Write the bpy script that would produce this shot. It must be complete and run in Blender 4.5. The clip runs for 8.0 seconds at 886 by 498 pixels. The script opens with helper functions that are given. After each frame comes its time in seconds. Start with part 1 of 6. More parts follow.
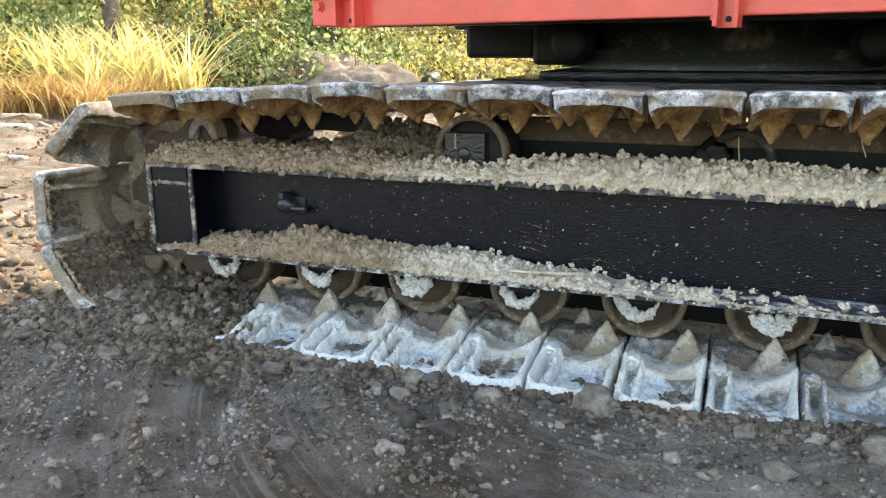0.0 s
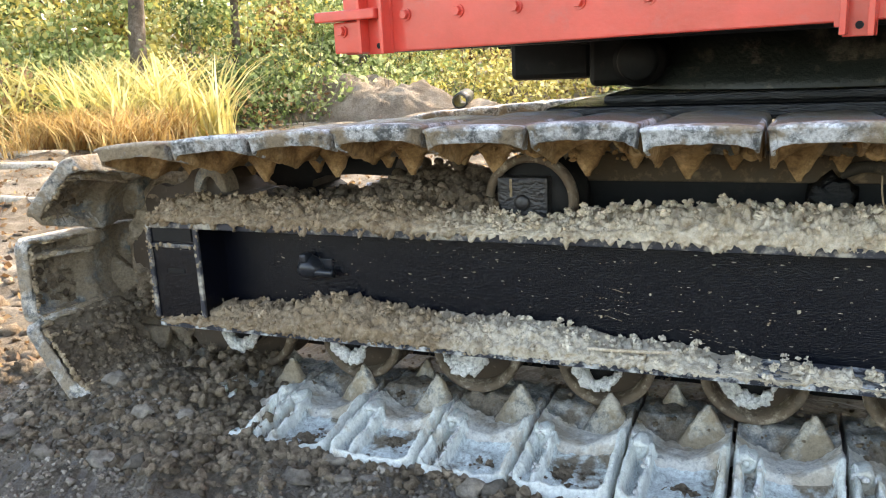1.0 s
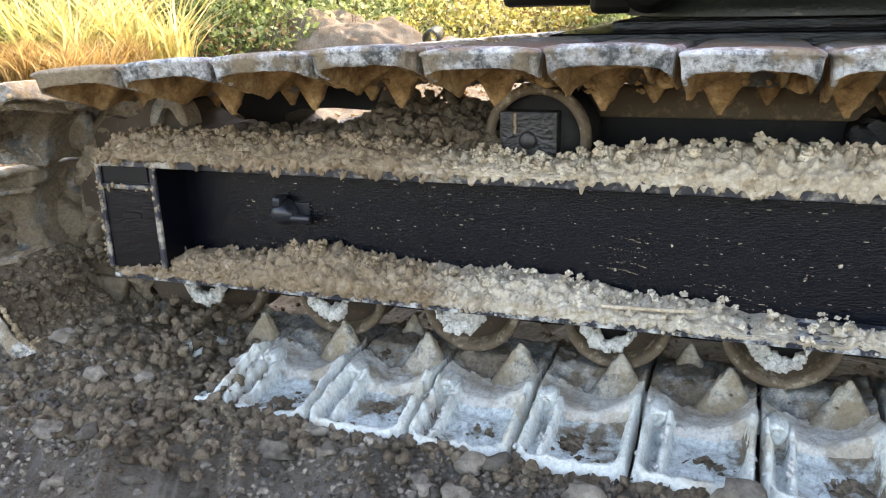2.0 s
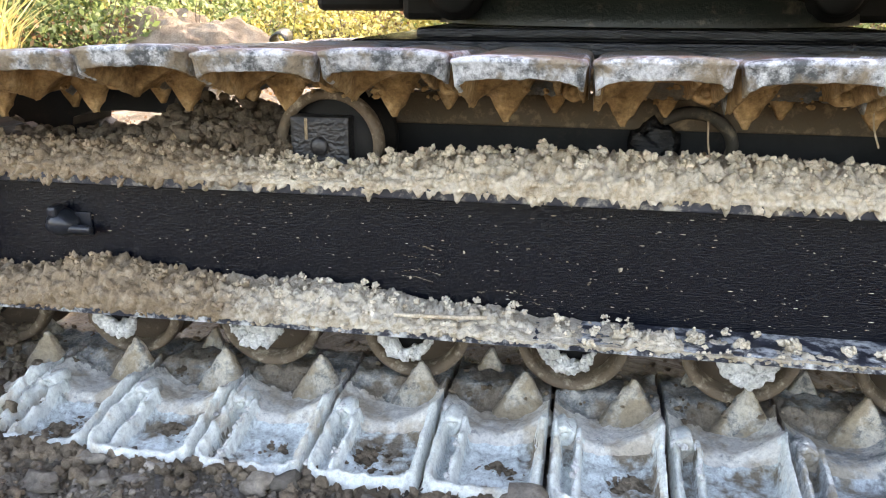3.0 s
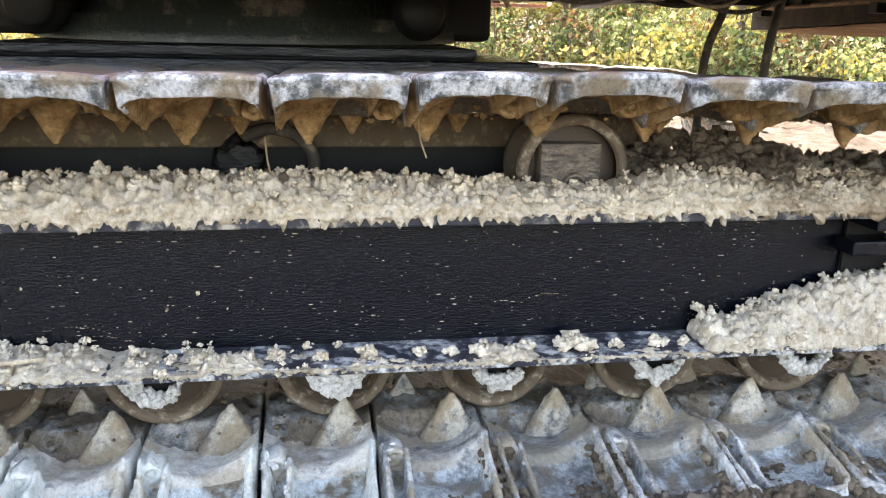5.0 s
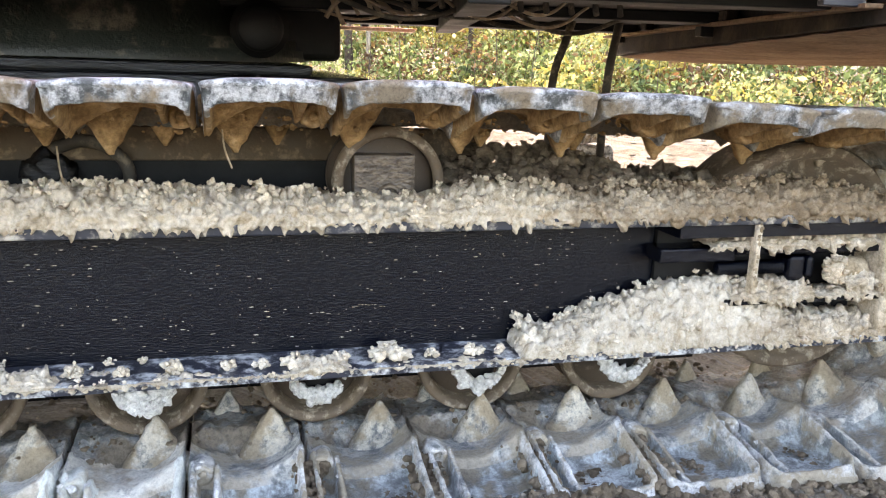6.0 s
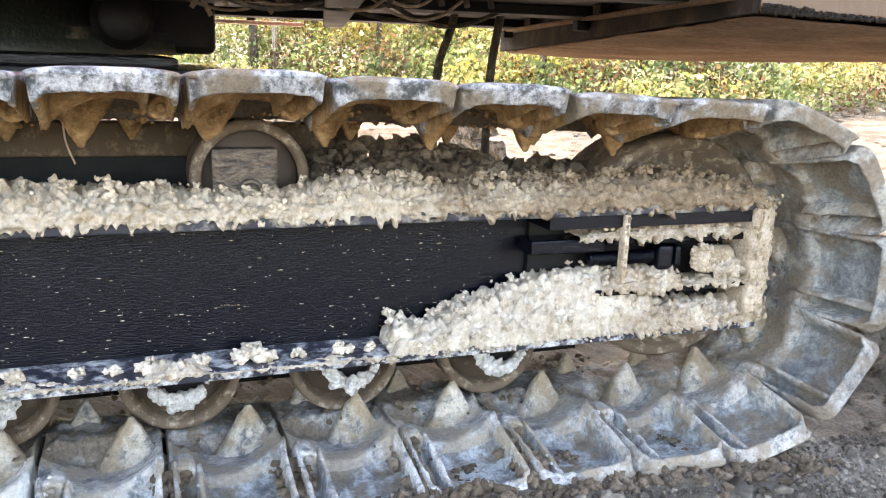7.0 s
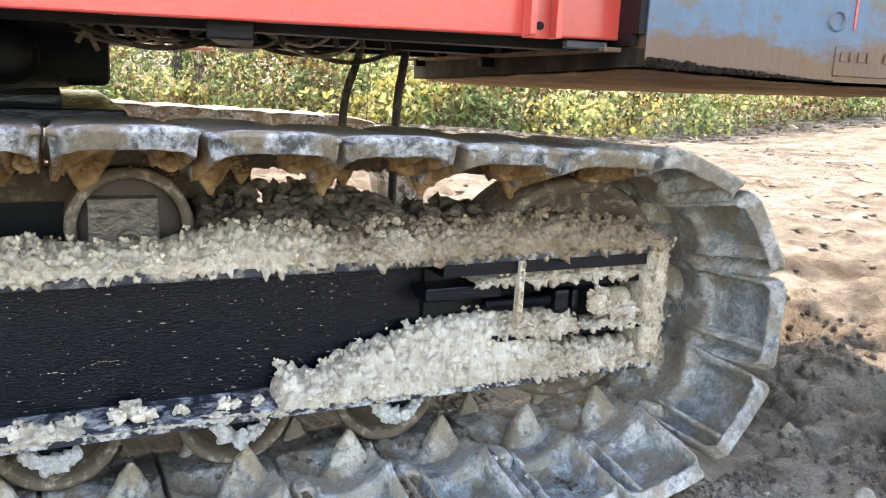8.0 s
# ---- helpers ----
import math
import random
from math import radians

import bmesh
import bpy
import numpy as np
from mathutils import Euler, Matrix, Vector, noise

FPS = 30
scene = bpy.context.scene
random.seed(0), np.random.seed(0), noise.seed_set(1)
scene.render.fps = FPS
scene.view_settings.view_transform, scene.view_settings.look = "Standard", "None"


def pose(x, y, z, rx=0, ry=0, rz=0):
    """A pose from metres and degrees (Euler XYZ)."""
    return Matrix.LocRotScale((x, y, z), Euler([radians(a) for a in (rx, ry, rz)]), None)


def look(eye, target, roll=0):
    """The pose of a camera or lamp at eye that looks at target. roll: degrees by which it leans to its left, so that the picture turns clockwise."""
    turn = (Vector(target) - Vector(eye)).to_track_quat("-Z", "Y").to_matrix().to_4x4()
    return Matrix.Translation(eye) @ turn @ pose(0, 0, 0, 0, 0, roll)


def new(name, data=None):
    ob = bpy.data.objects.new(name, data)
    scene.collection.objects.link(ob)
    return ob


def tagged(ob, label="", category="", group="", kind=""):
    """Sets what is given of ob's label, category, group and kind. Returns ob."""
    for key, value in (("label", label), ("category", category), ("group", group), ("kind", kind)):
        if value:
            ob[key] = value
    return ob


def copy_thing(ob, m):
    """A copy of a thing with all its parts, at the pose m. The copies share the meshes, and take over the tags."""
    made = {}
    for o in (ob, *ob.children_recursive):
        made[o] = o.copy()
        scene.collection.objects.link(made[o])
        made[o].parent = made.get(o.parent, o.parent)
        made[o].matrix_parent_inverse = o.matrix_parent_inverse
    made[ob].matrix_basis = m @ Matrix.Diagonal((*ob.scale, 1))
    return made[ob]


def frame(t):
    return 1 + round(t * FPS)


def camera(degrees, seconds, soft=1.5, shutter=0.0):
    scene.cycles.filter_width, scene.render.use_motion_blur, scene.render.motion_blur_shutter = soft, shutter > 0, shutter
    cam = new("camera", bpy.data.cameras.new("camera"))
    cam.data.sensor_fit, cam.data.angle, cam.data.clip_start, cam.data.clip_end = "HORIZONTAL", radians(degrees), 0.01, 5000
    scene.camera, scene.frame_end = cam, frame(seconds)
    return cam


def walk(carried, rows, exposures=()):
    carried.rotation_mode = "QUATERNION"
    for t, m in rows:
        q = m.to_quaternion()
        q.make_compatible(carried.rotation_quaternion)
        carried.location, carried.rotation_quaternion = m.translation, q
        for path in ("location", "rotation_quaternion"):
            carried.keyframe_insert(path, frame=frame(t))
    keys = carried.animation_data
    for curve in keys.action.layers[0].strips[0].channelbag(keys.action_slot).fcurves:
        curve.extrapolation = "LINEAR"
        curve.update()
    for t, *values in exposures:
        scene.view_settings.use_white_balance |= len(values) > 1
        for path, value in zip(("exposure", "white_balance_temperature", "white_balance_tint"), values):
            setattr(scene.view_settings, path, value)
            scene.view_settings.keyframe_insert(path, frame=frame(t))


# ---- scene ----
cam = camera(57.1, 8.0, soft=1.1)
PATH = [
    (0, (0.154, -2.151, 0.91), (-0.528, -0.335, 0.425), -0.2),
    (0.5, (0.088, -1.998, 0.935), (-0.639, -0.193, 0.472), -0.8),
    (1, (-0.043, -1.758, 0.94), (-0.807, 0.035, 0.491), -2.7),
    (1.2, (-0.143, -1.691, 0.912), (-0.88, 0.108, 0.442), -2.8),
    (2.3, (-0.184, -1.565, 0.89), (-0.818, 0.231, 0.278), -0.7),
    (2.5, (-0.158, -1.551, 0.886), (-0.715, 0.272, 0.281), -0.5),
    (3, (-0.063, -1.505, 0.888), (-0.414, 0.376, 0.307), 0.2),
    (3.5, (0.011, -1.485, 0.891), (-0.194, 0.421, 0.32), 0.5),
    (4, (0.063, -1.474, 0.897), (-0.012, 0.44, 0.323), 0.5),
    (4.5, (0.14, -1.467, 0.89), (0.251, 0.452, 0.339), 0.8),
    (5, (0.207, -1.465, 0.887), (0.524, 0.436, 0.353), 1.3),
    (5.2, (0.247, -1.47, 0.886), (0.623, 0.423, 0.361), 1.6),
    (6.3, (0.443, -1.522, 0.846), (1.002, 0.347, 0.404), 1.9),
    (6.5, (0.459, -1.518, 0.844), (1.058, 0.337, 0.398), 1.9),
    (7, (0.507, -1.512, 0.844), (1.21, 0.306, 0.392), 2.1),
    (7.5, (0.571, -1.499, 0.856), (1.408, 0.261, 0.411), 2.7),
    (8, (0.595, -1.505, 0.915), (1.448, 0.255, 0.494), 2.8),
]
exposure_rows = [(0.0, 2.75, 8500, 13), (1.2, 2.7, 8500, 13), (2.4, 3.02, 8850, 19), (5.0, 3.2, 8850, 20), (7.0, 3.46, 8600, 21), (7.5, 3.5, 8500, 20), (8.0, 3.14, 8250, 17)]
walk(cam, [(t, look(eye, target, roll)) for t, eye, target, roll in PATH], exposure_rows)

# ---- sky and sun ----
SUN_AZ, SUN_EL = 22.0, 44.0          # azimuth from +y towards +x, elevation
world = bpy.data.worlds.new("world")
scene.world = world
world.use_nodes = True
_wn = world.node_tree.nodes
_sky = _wn.new("ShaderNodeTexSky")
_sky.sky_type, _sky.sun_disc = "NISHITA", False
_sky.sun_elevation, _sky.sun_rotation = radians(SUN_EL), radians(SUN_AZ)
_sky.air_density, _sky.dust_density, _sky.ozone_density = 1.0, 1.6, 1.0
world.node_tree.links.new(_sky.outputs[0], _wn["Background"].inputs[0])
_wn["Background"].inputs[1].default_value = 0.15
_sd = bpy.data.lights.new("sun", "SUN")
_sd.energy, _sd.angle, _sd.color = 1.7, radians(0.55), (1.0, 0.95, 0.88)
sun_lamp = new("sun", _sd)
_a, _e = radians(SUN_AZ), radians(SUN_EL)
_dir = Vector((math.sin(_a) * math.cos(_e), math.cos(_a) * math.cos(_e), math.sin(_e)))
sun_lamp.matrix_world = look(_dir * 30, (0, 0, 0))


# ---- materials ----
def material(name, rough=0.8, metal=0.0, spec=0.5):
    m = bpy.data.materials.new(name)
    m.use_nodes = True
    nt = m.node_tree
    b = nt.nodes["Principled BSDF"]
    b.inputs["Roughness"].default_value, b.inputs["Metallic"].default_value = rough, metal
    b.inputs["Specular IOR Level"].default_value = spec
    return m, nt, b


def noise_tex(nt, scale, detail=6.0, rough=0.6, coords="Object", stretch=None):
    c = nt.nodes.new("ShaderNodeTexCoord")
    n = nt.nodes.new("ShaderNodeTexNoise")
    n.inputs["Scale"].default_value, n.inputs["Detail"].default_value = scale, detail
    n.inputs["Roughness"].default_value = rough
    if coords == "World":
        g = nt.nodes.new("ShaderNodeNewGeometry")
        src = g.outputs["Position"]
    else:
        src = c.outputs[coords]
    if stretch:
        mp = nt.nodes.new("ShaderNodeMapping")
        mp.inputs["Scale"].default_value = stretch
        nt.links.new(src, mp.inputs["Vector"])
        src = mp.outputs["Vector"]
    nt.links.new(src, n.inputs["Vector"])
    return n.outputs["Fac"]


def ramp(nt, fac, stops):
    r = nt.nodes.new("ShaderNodeValToRGB")
    e = r.color_ramp.elements
    while len(e) < len(stops):
        e.new(0.5)
    for el, (p, c) in zip(e, stops):
        el.position = p
        el.color = (*c, 1) if len(c) == 3 else c
    nt.links.new(fac, r.inputs["Fac"])
    return r.outputs["Color"]


def grey(v):
    return (v, v, v)


def mix(nt, fac, a, b, blend="MIX"):
    m = nt.nodes.new("ShaderNodeMix")
    m.data_type, m.blend_type = "RGBA", blend
    if isinstance(fac, float):
        m.inputs[0].default_value = fac
    else:
        nt.links.new(fac, m.inputs[0])
    for i, v in ((6, a), (7, b)):
        if isinstance(v, tuple):
            m.inputs[i].default_value = (*v, 1)
        else:
            nt.links.new(v, m.inputs[i])
    return m.outputs[2]


def bump(nt, b, fac, strength, dist):
    n = nt.nodes.new("ShaderNodeBump")
    n.inputs["Strength"].default_value, n.inputs["Distance"].default_value = strength, dist
    nt.links.new(fac, n.inputs["Height"])
    nt.links.new(n.outputs[0], b.inputs["Normal"])


def tint_random(nt, colour, amount=0.25, island=False):
    """Vary a colour's value from piece to piece."""
    if island:
        r = nt.nodes.new("ShaderNodeNewGeometry").outputs["Random Per Island"]
    else:
        r = nt.nodes.new("ShaderNodeObjectInfo").outputs["Random"]
    h = nt.nodes.new("ShaderNodeHueSaturation")
    mr = nt.nodes.new("ShaderNodeMapRange")
    mr.inputs[3].default_value, mr.inputs[4].default_value = 1 - amount, 1 + amount
    nt.links.new(r, mr.inputs[0])
    nt.links.new(mr.outputs[0], h.inputs["Value"])
    nt.links.new(colour, h.inputs["Color"])
    return h.outputs[0]


def earthy(name, dark, mid, light, scale=6.0, grain=90.0, rough=0.95, bump_d=0.006, island=0.0, coords="World"):
    m, nt, b = material(name, rough, spec=0.2)
    big, small = noise_tex(nt, scale, 6, 0.65, coords), noise_tex(nt, grain, 8, 0.75, coords)
    c1 = ramp(nt, big, [(0.3, dark), (0.52, mid), (0.72, light)])
    c2 = ramp(nt, small, [(0.3, grey(0.5)), (0.5, grey(0.95)), (0.7, grey(1.35))])
    c = mix(nt, 1.0, c1, c2, "MULTIPLY")
    if island:
        c = tint_random(nt, c, island, True)
    nt.links.new(c, b.inputs["Base Color"])
    bump(nt, b, small, 0.9, bump_d)
    return m


MUD_PALE = earthy("pale_dry_clay", (0.36, 0.265, 0.165), (0.6, 0.495, 0.365), (0.8, 0.72, 0.59), 22, 150, island=0.16, bump_d=0.004)
MUD_TAN = earthy("tan_dry_mud", (0.25, 0.18, 0.11), (0.41, 0.315, 0.205), (0.6, 0.5, 0.36), 13, 130, island=0.2)
DIRT = earthy("brown_dirt", (0.145, 0.108, 0.073), (0.245, 0.19, 0.134), (0.37, 0.3, 0.218), 7, 110, island=0.35, bump_d=0.014)
STONE = earthy("field_stone", (0.1, 0.085, 0.066), (0.18, 0.155, 0.125), (0.34, 0.305, 0.26), 9, 60, island=0.6)


def mud_along(name, stops, spread=0.3, cool=(1.0, 1.0, 1.0)):
    """Dried mud whose kind changes along the machine, with a ragged border; stops: (x, how pale)."""
    m, nt, b = material(name, 0.95, spec=0.2)
    g = nt.nodes.new("ShaderNodeNewGeometry")
    sep = nt.nodes.new("ShaderNodeSeparateXYZ")
    nt.links.new(g.outputs["Position"], sep.inputs[0])
    mr = nt.nodes.new("ShaderNodeMapRange")
    mr.inputs[1].default_value, mr.inputs[2].default_value = -1.7, 1.9
    nt.links.new(sep.outputs["X"], mr.inputs[0])
    pale = ramp(nt, mr.outputs[0], [((x + 1.7) / 3.6, grey(k)) for x, k in stops])
    big, small = noise_tex(nt, 34, 8, 0.78, "World"), noise_tex(nt, 110, 9, 0.82, "World")
    patch = ramp(nt, noise_tex(nt, 7, 5, 0.7, "World"), [(0.3, grey(0.0)), (0.7, grey(1.0))])
    k = ramp(nt, mix(nt, spread, pale, patch), [(0.36, grey(0.0)), (0.56, grey(1.0))])
    brown = ramp(nt, big, [(0.3, (0.19, 0.132, 0.082)), (0.5, (0.335, 0.245, 0.157)), (0.68, (0.5, 0.395, 0.28))])
    white = ramp(nt, big, [(p, tuple(a * b for a, b in zip(col, cool))) for p, col in ((0.3, (0.34, 0.24, 0.145)), (0.45, (0.58, 0.472, 0.335)), (0.64, (0.78, 0.68, 0.53)))])
    c = mix(nt, k, brown, white)
    c = mix(nt, 1.0, c, ramp(nt, small, [(0.32, grey(0.62)), (0.46, grey(1.0)), (0.66, grey(1.2))]), "MULTIPLY")
    c = tint_random(nt, c, 0.22, True)
    nt.links.new(c, b.inputs["Base Color"])
    bump(nt, b, small, 0.9, 0.004)
    return m


MUD_TOP = mud_along("dried_mud_of_the_top_flange", [(-1.6, 0.05), (-0.9, 0.15), (-0.55, 0.75), (-0.3, 1.0), (0.7, 1.0), (0.95, 0.6), (1.2, 0.32), (1.8, 0.15)])
MUD_LOW = mud_along("dried_mud_of_the_bottom_flange", [(-1.6, 0.1), (-0.9, 0.2), (-0.55, 0.6), (-0.3, 0.95), (0.2, 1.0), (1.1, 0.9), (1.3, 0.68), (1.8, 0.4)], cool=(0.98, 1.02, 1.08))


def shoe_steel(name, clay, brown, clay_amount, brown_amount, lift=1.0, grit=0.45):
    """Worn cast steel with dried clay and brown mud on it in patches."""
    m, nt, b = material(name, 0.6, 0.0, 0.4)
    n1, n2, n3 = noise_tex(nt, 11, 6, 0.62, "World"), noise_tex(nt, 26, 8, 0.78, "World"), noise_tex(nt, 110, 8, 0.8, "World")
    steel = ramp(nt, n2, [(0.3, tuple(lift * v for v in (0.088, 0.094, 0.093))), (0.55, tuple(lift * v for v in (0.185, 0.198, 0.196))), (0.75, tuple(lift * v for v in (0.32, 0.342, 0.34)))])
    m1 = ramp(nt, n2, [(0.62 - clay_amount, grey(0.0)), (0.74 - clay_amount, grey(1.0))])
    c = mix(nt, m1, steel, clay)
    m2 = ramp(nt, n1, [(0.7 - brown_amount, grey(0.0)), (0.8 - brown_amount, grey(1.0))])
    c = mix(nt, m2, c, brown)
    c = mix(nt, 1.0, c, ramp(nt, n3, [(0.32, grey(grit)), (0.5, grey(0.95)), (0.7, grey(1.8 - grit))]), "MULTIPLY")
    c = tint_random(nt, c, 0.14)
    nt.links.new(c, b.inputs["Base Color"])
    nt.links.new(ramp(nt, m1, [(0.0, grey(0.42)), (1.0, grey(0.92))]), b.inputs["Roughness"])
    bump(nt, b, n3, 0.9, 0.008)
    return m


SHOE_CLAY = shoe_steel("clay_caked_steel", (0.72, 0.785, 0.76), (0.25, 0.205, 0.15), 0.3, 0.2, 1.3)
SADDLE_CLAY = shoe_steel("cream_clay_on_steel", (0.8, 0.77, 0.69), (0.58, 0.5, 0.39), 0.3, 0.22, 1.6, 0.6)
RIM_CLAY = shoe_steel("thick_white_clay", (0.82, 0.85, 0.79), (0.7, 0.65, 0.54), 0.36, 0.18, 1.7, 0.62)
SHOE_GREY = shoe_steel("grey_clay_washed_steel", (0.58, 0.635, 0.63), (0.28, 0.24, 0.18), 0.17, 0.2, 1.7, 0.5)
SADDLE_GREY = shoe_steel("tan_grey_dusted_steel", (0.64, 0.625, 0.57), (0.46, 0.4, 0.31), 0.17, 0.26, 1.6, 0.62)
RIM_GREY = shoe_steel("pale_clay_on_rim", (0.76, 0.755, 0.72), (0.42, 0.36, 0.27), 0.22, 0.25, 1.6, 0.6)
SHOE_TOP = shoe_steel("rubbed_steel_with_mud", (0.8, 0.81, 0.81), (0.36, 0.285, 0.2), 0.19, 0.22)
SHOE_END = shoe_steel("mud_dulled_steel", (0.36, 0.32, 0.26), (0.22, 0.17, 0.115), 0.17, 0.3)
RIM_END = shoe_steel("scraped_muddy_rim", (0.6, 0.56, 0.49), (0.34, 0.27, 0.19), 0.2, 0.25)
LUG_PALE = shoe_steel("clay_dusted_lug", (0.64, 0.585, 0.48), (0.4, 0.32, 0.22), 0.22, 0.27, 1.3, 0.55)
SHOE_IDLER = shoe_steel("grey_brown_dusted_steel", (0.44, 0.46, 0.44), (0.27, 0.23, 0.175), 0.14, 0.24, 1.5, 0.5)
RIM_IDLER = shoe_steel("tan_dust_on_rim", (0.6, 0.58, 0.52), (0.36, 0.3, 0.23), 0.2, 0.25, 1.5, 0.55)
SOLE = shoe_steel("trodden_steel_sole", (0.4, 0.385, 0.375), (0.2, 0.16, 0.115), 0.08, 0.3)
INBOARD = shoe_steel("dirty_inboard_steel", (0.52, 0.49, 0.43), (0.24, 0.195, 0.145), 0.18, 0.25, 1.5, 0.4)
CLAY_WHITE = earthy("white_wet_clay", (0.5, 0.48, 0.43), (0.7, 0.69, 0.65), (0.82, 0.81, 0.78), 24, 120, island=0.08)
LUG_TAN = earthy("ochre_mud_on_lug", (0.17, 0.095, 0.043), (0.42, 0.262, 0.125), (0.62, 0.44, 0.26), 20, 90, 0.85)


def painted(name, colour, rough, dust=None, dust_amount=0.0, peel=300.0, peel_d=0.0008, scale=5.0, stretch=(1, 1, 1)):
    m, nt, b = material(name, rough, 0.0, 0.5)
    n = noise_tex(nt, scale, 7, 0.65, "World")
    fine = noise_tex(nt, peel, 4, 0.6, "World", stretch)
    dark = tuple(0.72 * x for x in colour)
    c = ramp(nt, n, [(0.3, dark), (0.7, colour)])
    if dust:
        k = ramp(nt, noise_tex(nt, scale * 2.3, 8, 0.7, "World"), [(0.72 - dust_amount, grey(0.0)), (0.85 - dust_amount, grey(1.0))])
        c = mix(nt, k, c, dust)
    nt.links.new(c, b.inputs["Base Color"])
    nt.links.new(ramp(nt, n, [(0.3, grey(rough * 0.8)), (0.7, grey(min(1.0, rough * 1.3)))]), b.inputs["Roughness"])
    bump(nt, b, fine, 0.6, peel_d)
    return m


# blue tint in base and patches stands in for the sky's sheen
BLACK = painted("glossy_black_paint", (0.0016, 0.0024, 0.0062), 0.11, (0.005, 0.006, 0.009), 0.13, 330, 0.0025, 2.6, (0.16, 1, 1.2))
BLACK.node_tree.nodes["Principled BSDF"].inputs["Specular IOR Level"].default_value = 0.24
BLACK_DULL = painted("dull_black_greasy_steel", (0.005, 0.005, 0.005), 0.6, (0.026, 0.021, 0.016), 0.12, 120, 0.001, 7)
BLACK_DULL.node_tree.nodes["Principled BSDF"].inputs["Specular IOR Level"].default_value = 0.32
CLAY_SMEAR = painted("white_clay_smear_on_black", (0.03, 0.034, 0.05), 0.4, (0.6, 0.61, 0.6), 0.24, 120, 0.002, 11)
BLACK_GREASE = painted("wet_black_grease", (0.006, 0.006, 0.007), 0.22, (0.022, 0.018, 0.014), 0.12, 60, 0.012, 9, (0.5, 1, 2.0))
CLAYED = painted("clay_smeared_black_paint", (0.03, 0.033, 0.045), 0.4, (0.42, 0.38, 0.31), 0.22, 120, 0.001, 9)
RED = painted("glossy_red_paint", (0.78, 0.088, 0.062), 0.22, (0.58, 0.09, 0.07), 0.14, 40, 0.0012)
TURN_GREY = painted("worn_grey_green_paint", (0.022, 0.027, 0.023), 0.45, (0.15, 0.128, 0.1), 0.17, 60, 0.008, 5)
BLUE = painted("weathered_blue_paint", (0.088, 0.155, 0.23), 0.4, (0.125, 0.095, 0.062), 0.2, 30, 0.006, 6, (1.5, 1, 0.5))


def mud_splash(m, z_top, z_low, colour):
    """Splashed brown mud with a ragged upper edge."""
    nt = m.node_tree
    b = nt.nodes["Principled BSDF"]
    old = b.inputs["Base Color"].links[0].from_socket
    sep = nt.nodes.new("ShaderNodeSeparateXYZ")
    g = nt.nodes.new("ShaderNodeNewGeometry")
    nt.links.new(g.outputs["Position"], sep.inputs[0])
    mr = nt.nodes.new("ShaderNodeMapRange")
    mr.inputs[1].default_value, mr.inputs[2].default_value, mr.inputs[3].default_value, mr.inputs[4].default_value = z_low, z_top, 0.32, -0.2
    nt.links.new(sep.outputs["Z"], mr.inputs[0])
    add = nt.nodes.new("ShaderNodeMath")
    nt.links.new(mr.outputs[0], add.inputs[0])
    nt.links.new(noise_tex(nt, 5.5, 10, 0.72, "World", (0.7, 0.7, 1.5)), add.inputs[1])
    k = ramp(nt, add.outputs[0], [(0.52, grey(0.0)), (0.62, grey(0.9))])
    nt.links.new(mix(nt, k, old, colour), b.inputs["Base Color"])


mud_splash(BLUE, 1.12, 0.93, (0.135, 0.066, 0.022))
ROLLER_DARK = painted("dark_rusty_roller", (0.07, 0.048, 0.031), 0.6, (0.15, 0.115, 0.08), 0.15, 120, 0.002, 16)
ROLLER_RUST = painted("rust_brown_roller", (0.15, 0.108, 0.07), 0.7, (0.36, 0.3, 0.225), 0.2, 90, 0.008, 16)


OCHRE_PLATE = painted("ochre_dusted_plate", (0.09, 0.06, 0.033), 0.7, (0.2, 0.14, 0.08), 0.2, 90, 0.004, 12)


def rough_block(name, colour, dust):
    m, nt, b = material(name, 0.32)
    n = noise_tex(nt, 70, 6, 0.7, "World", (0.4, 1, 1.4))
    nt.links.new(ramp(nt, n, [(0.42, colour), (0.66, dust)]), b.inputs["Base Color"])
    bump(nt, b, n, 0.6, 0.003)
    return m


BLOCK_BLACK = rough_block("rough_black_casting", (0.01, 0.01, 0.011), (0.05, 0.048, 0.048))
BLOCK_RUST = rough_block("rough_rusty_casting", (0.05, 0.036, 0.026), (0.2, 0.155, 0.11))
RUST = earthy("rusty_underside", (0.17, 0.1, 0.058), (0.27, 0.172, 0.105), (0.38, 0.265, 0.17), 4, 60, 0.85)
RUST_DARK = earthy("grimy_rust", (0.008, 0.006, 0.005), (0.026, 0.018, 0.012), (0.09, 0.06, 0.04), 6, 60, 0.8)
HOSE = painted("dusty_rubber", (0.05, 0.042, 0.032), 0.7, (0.16, 0.13, 0.09), 0.2, 100, 0.001, 12)


# ---- mesh helpers ----
def part(name, bm, mat, parent=None, label="", smooth=False, m=None):
    me = bpy.data.meshes.new(name)
    bm.to_mesh(me)
    bm.free()
    me.materials.append(mat)
    if smooth:
        me.polygons.foreach_set("use_smooth", [True] * len(me.polygons))
    ob = new(name, me)
    if parent:
        ob.parent = parent
    if m is not None:
        ob.matrix_basis = m
    if label:
        ob["label"] = label
    return ob


def thing(name, label, category, group="", kind="", m=None):
    ob = new(name)
    ob.empty_display_size = 0.1
    if m is not None:
        ob.matrix_basis = m
    return tagged(ob, label, category, group, kind)


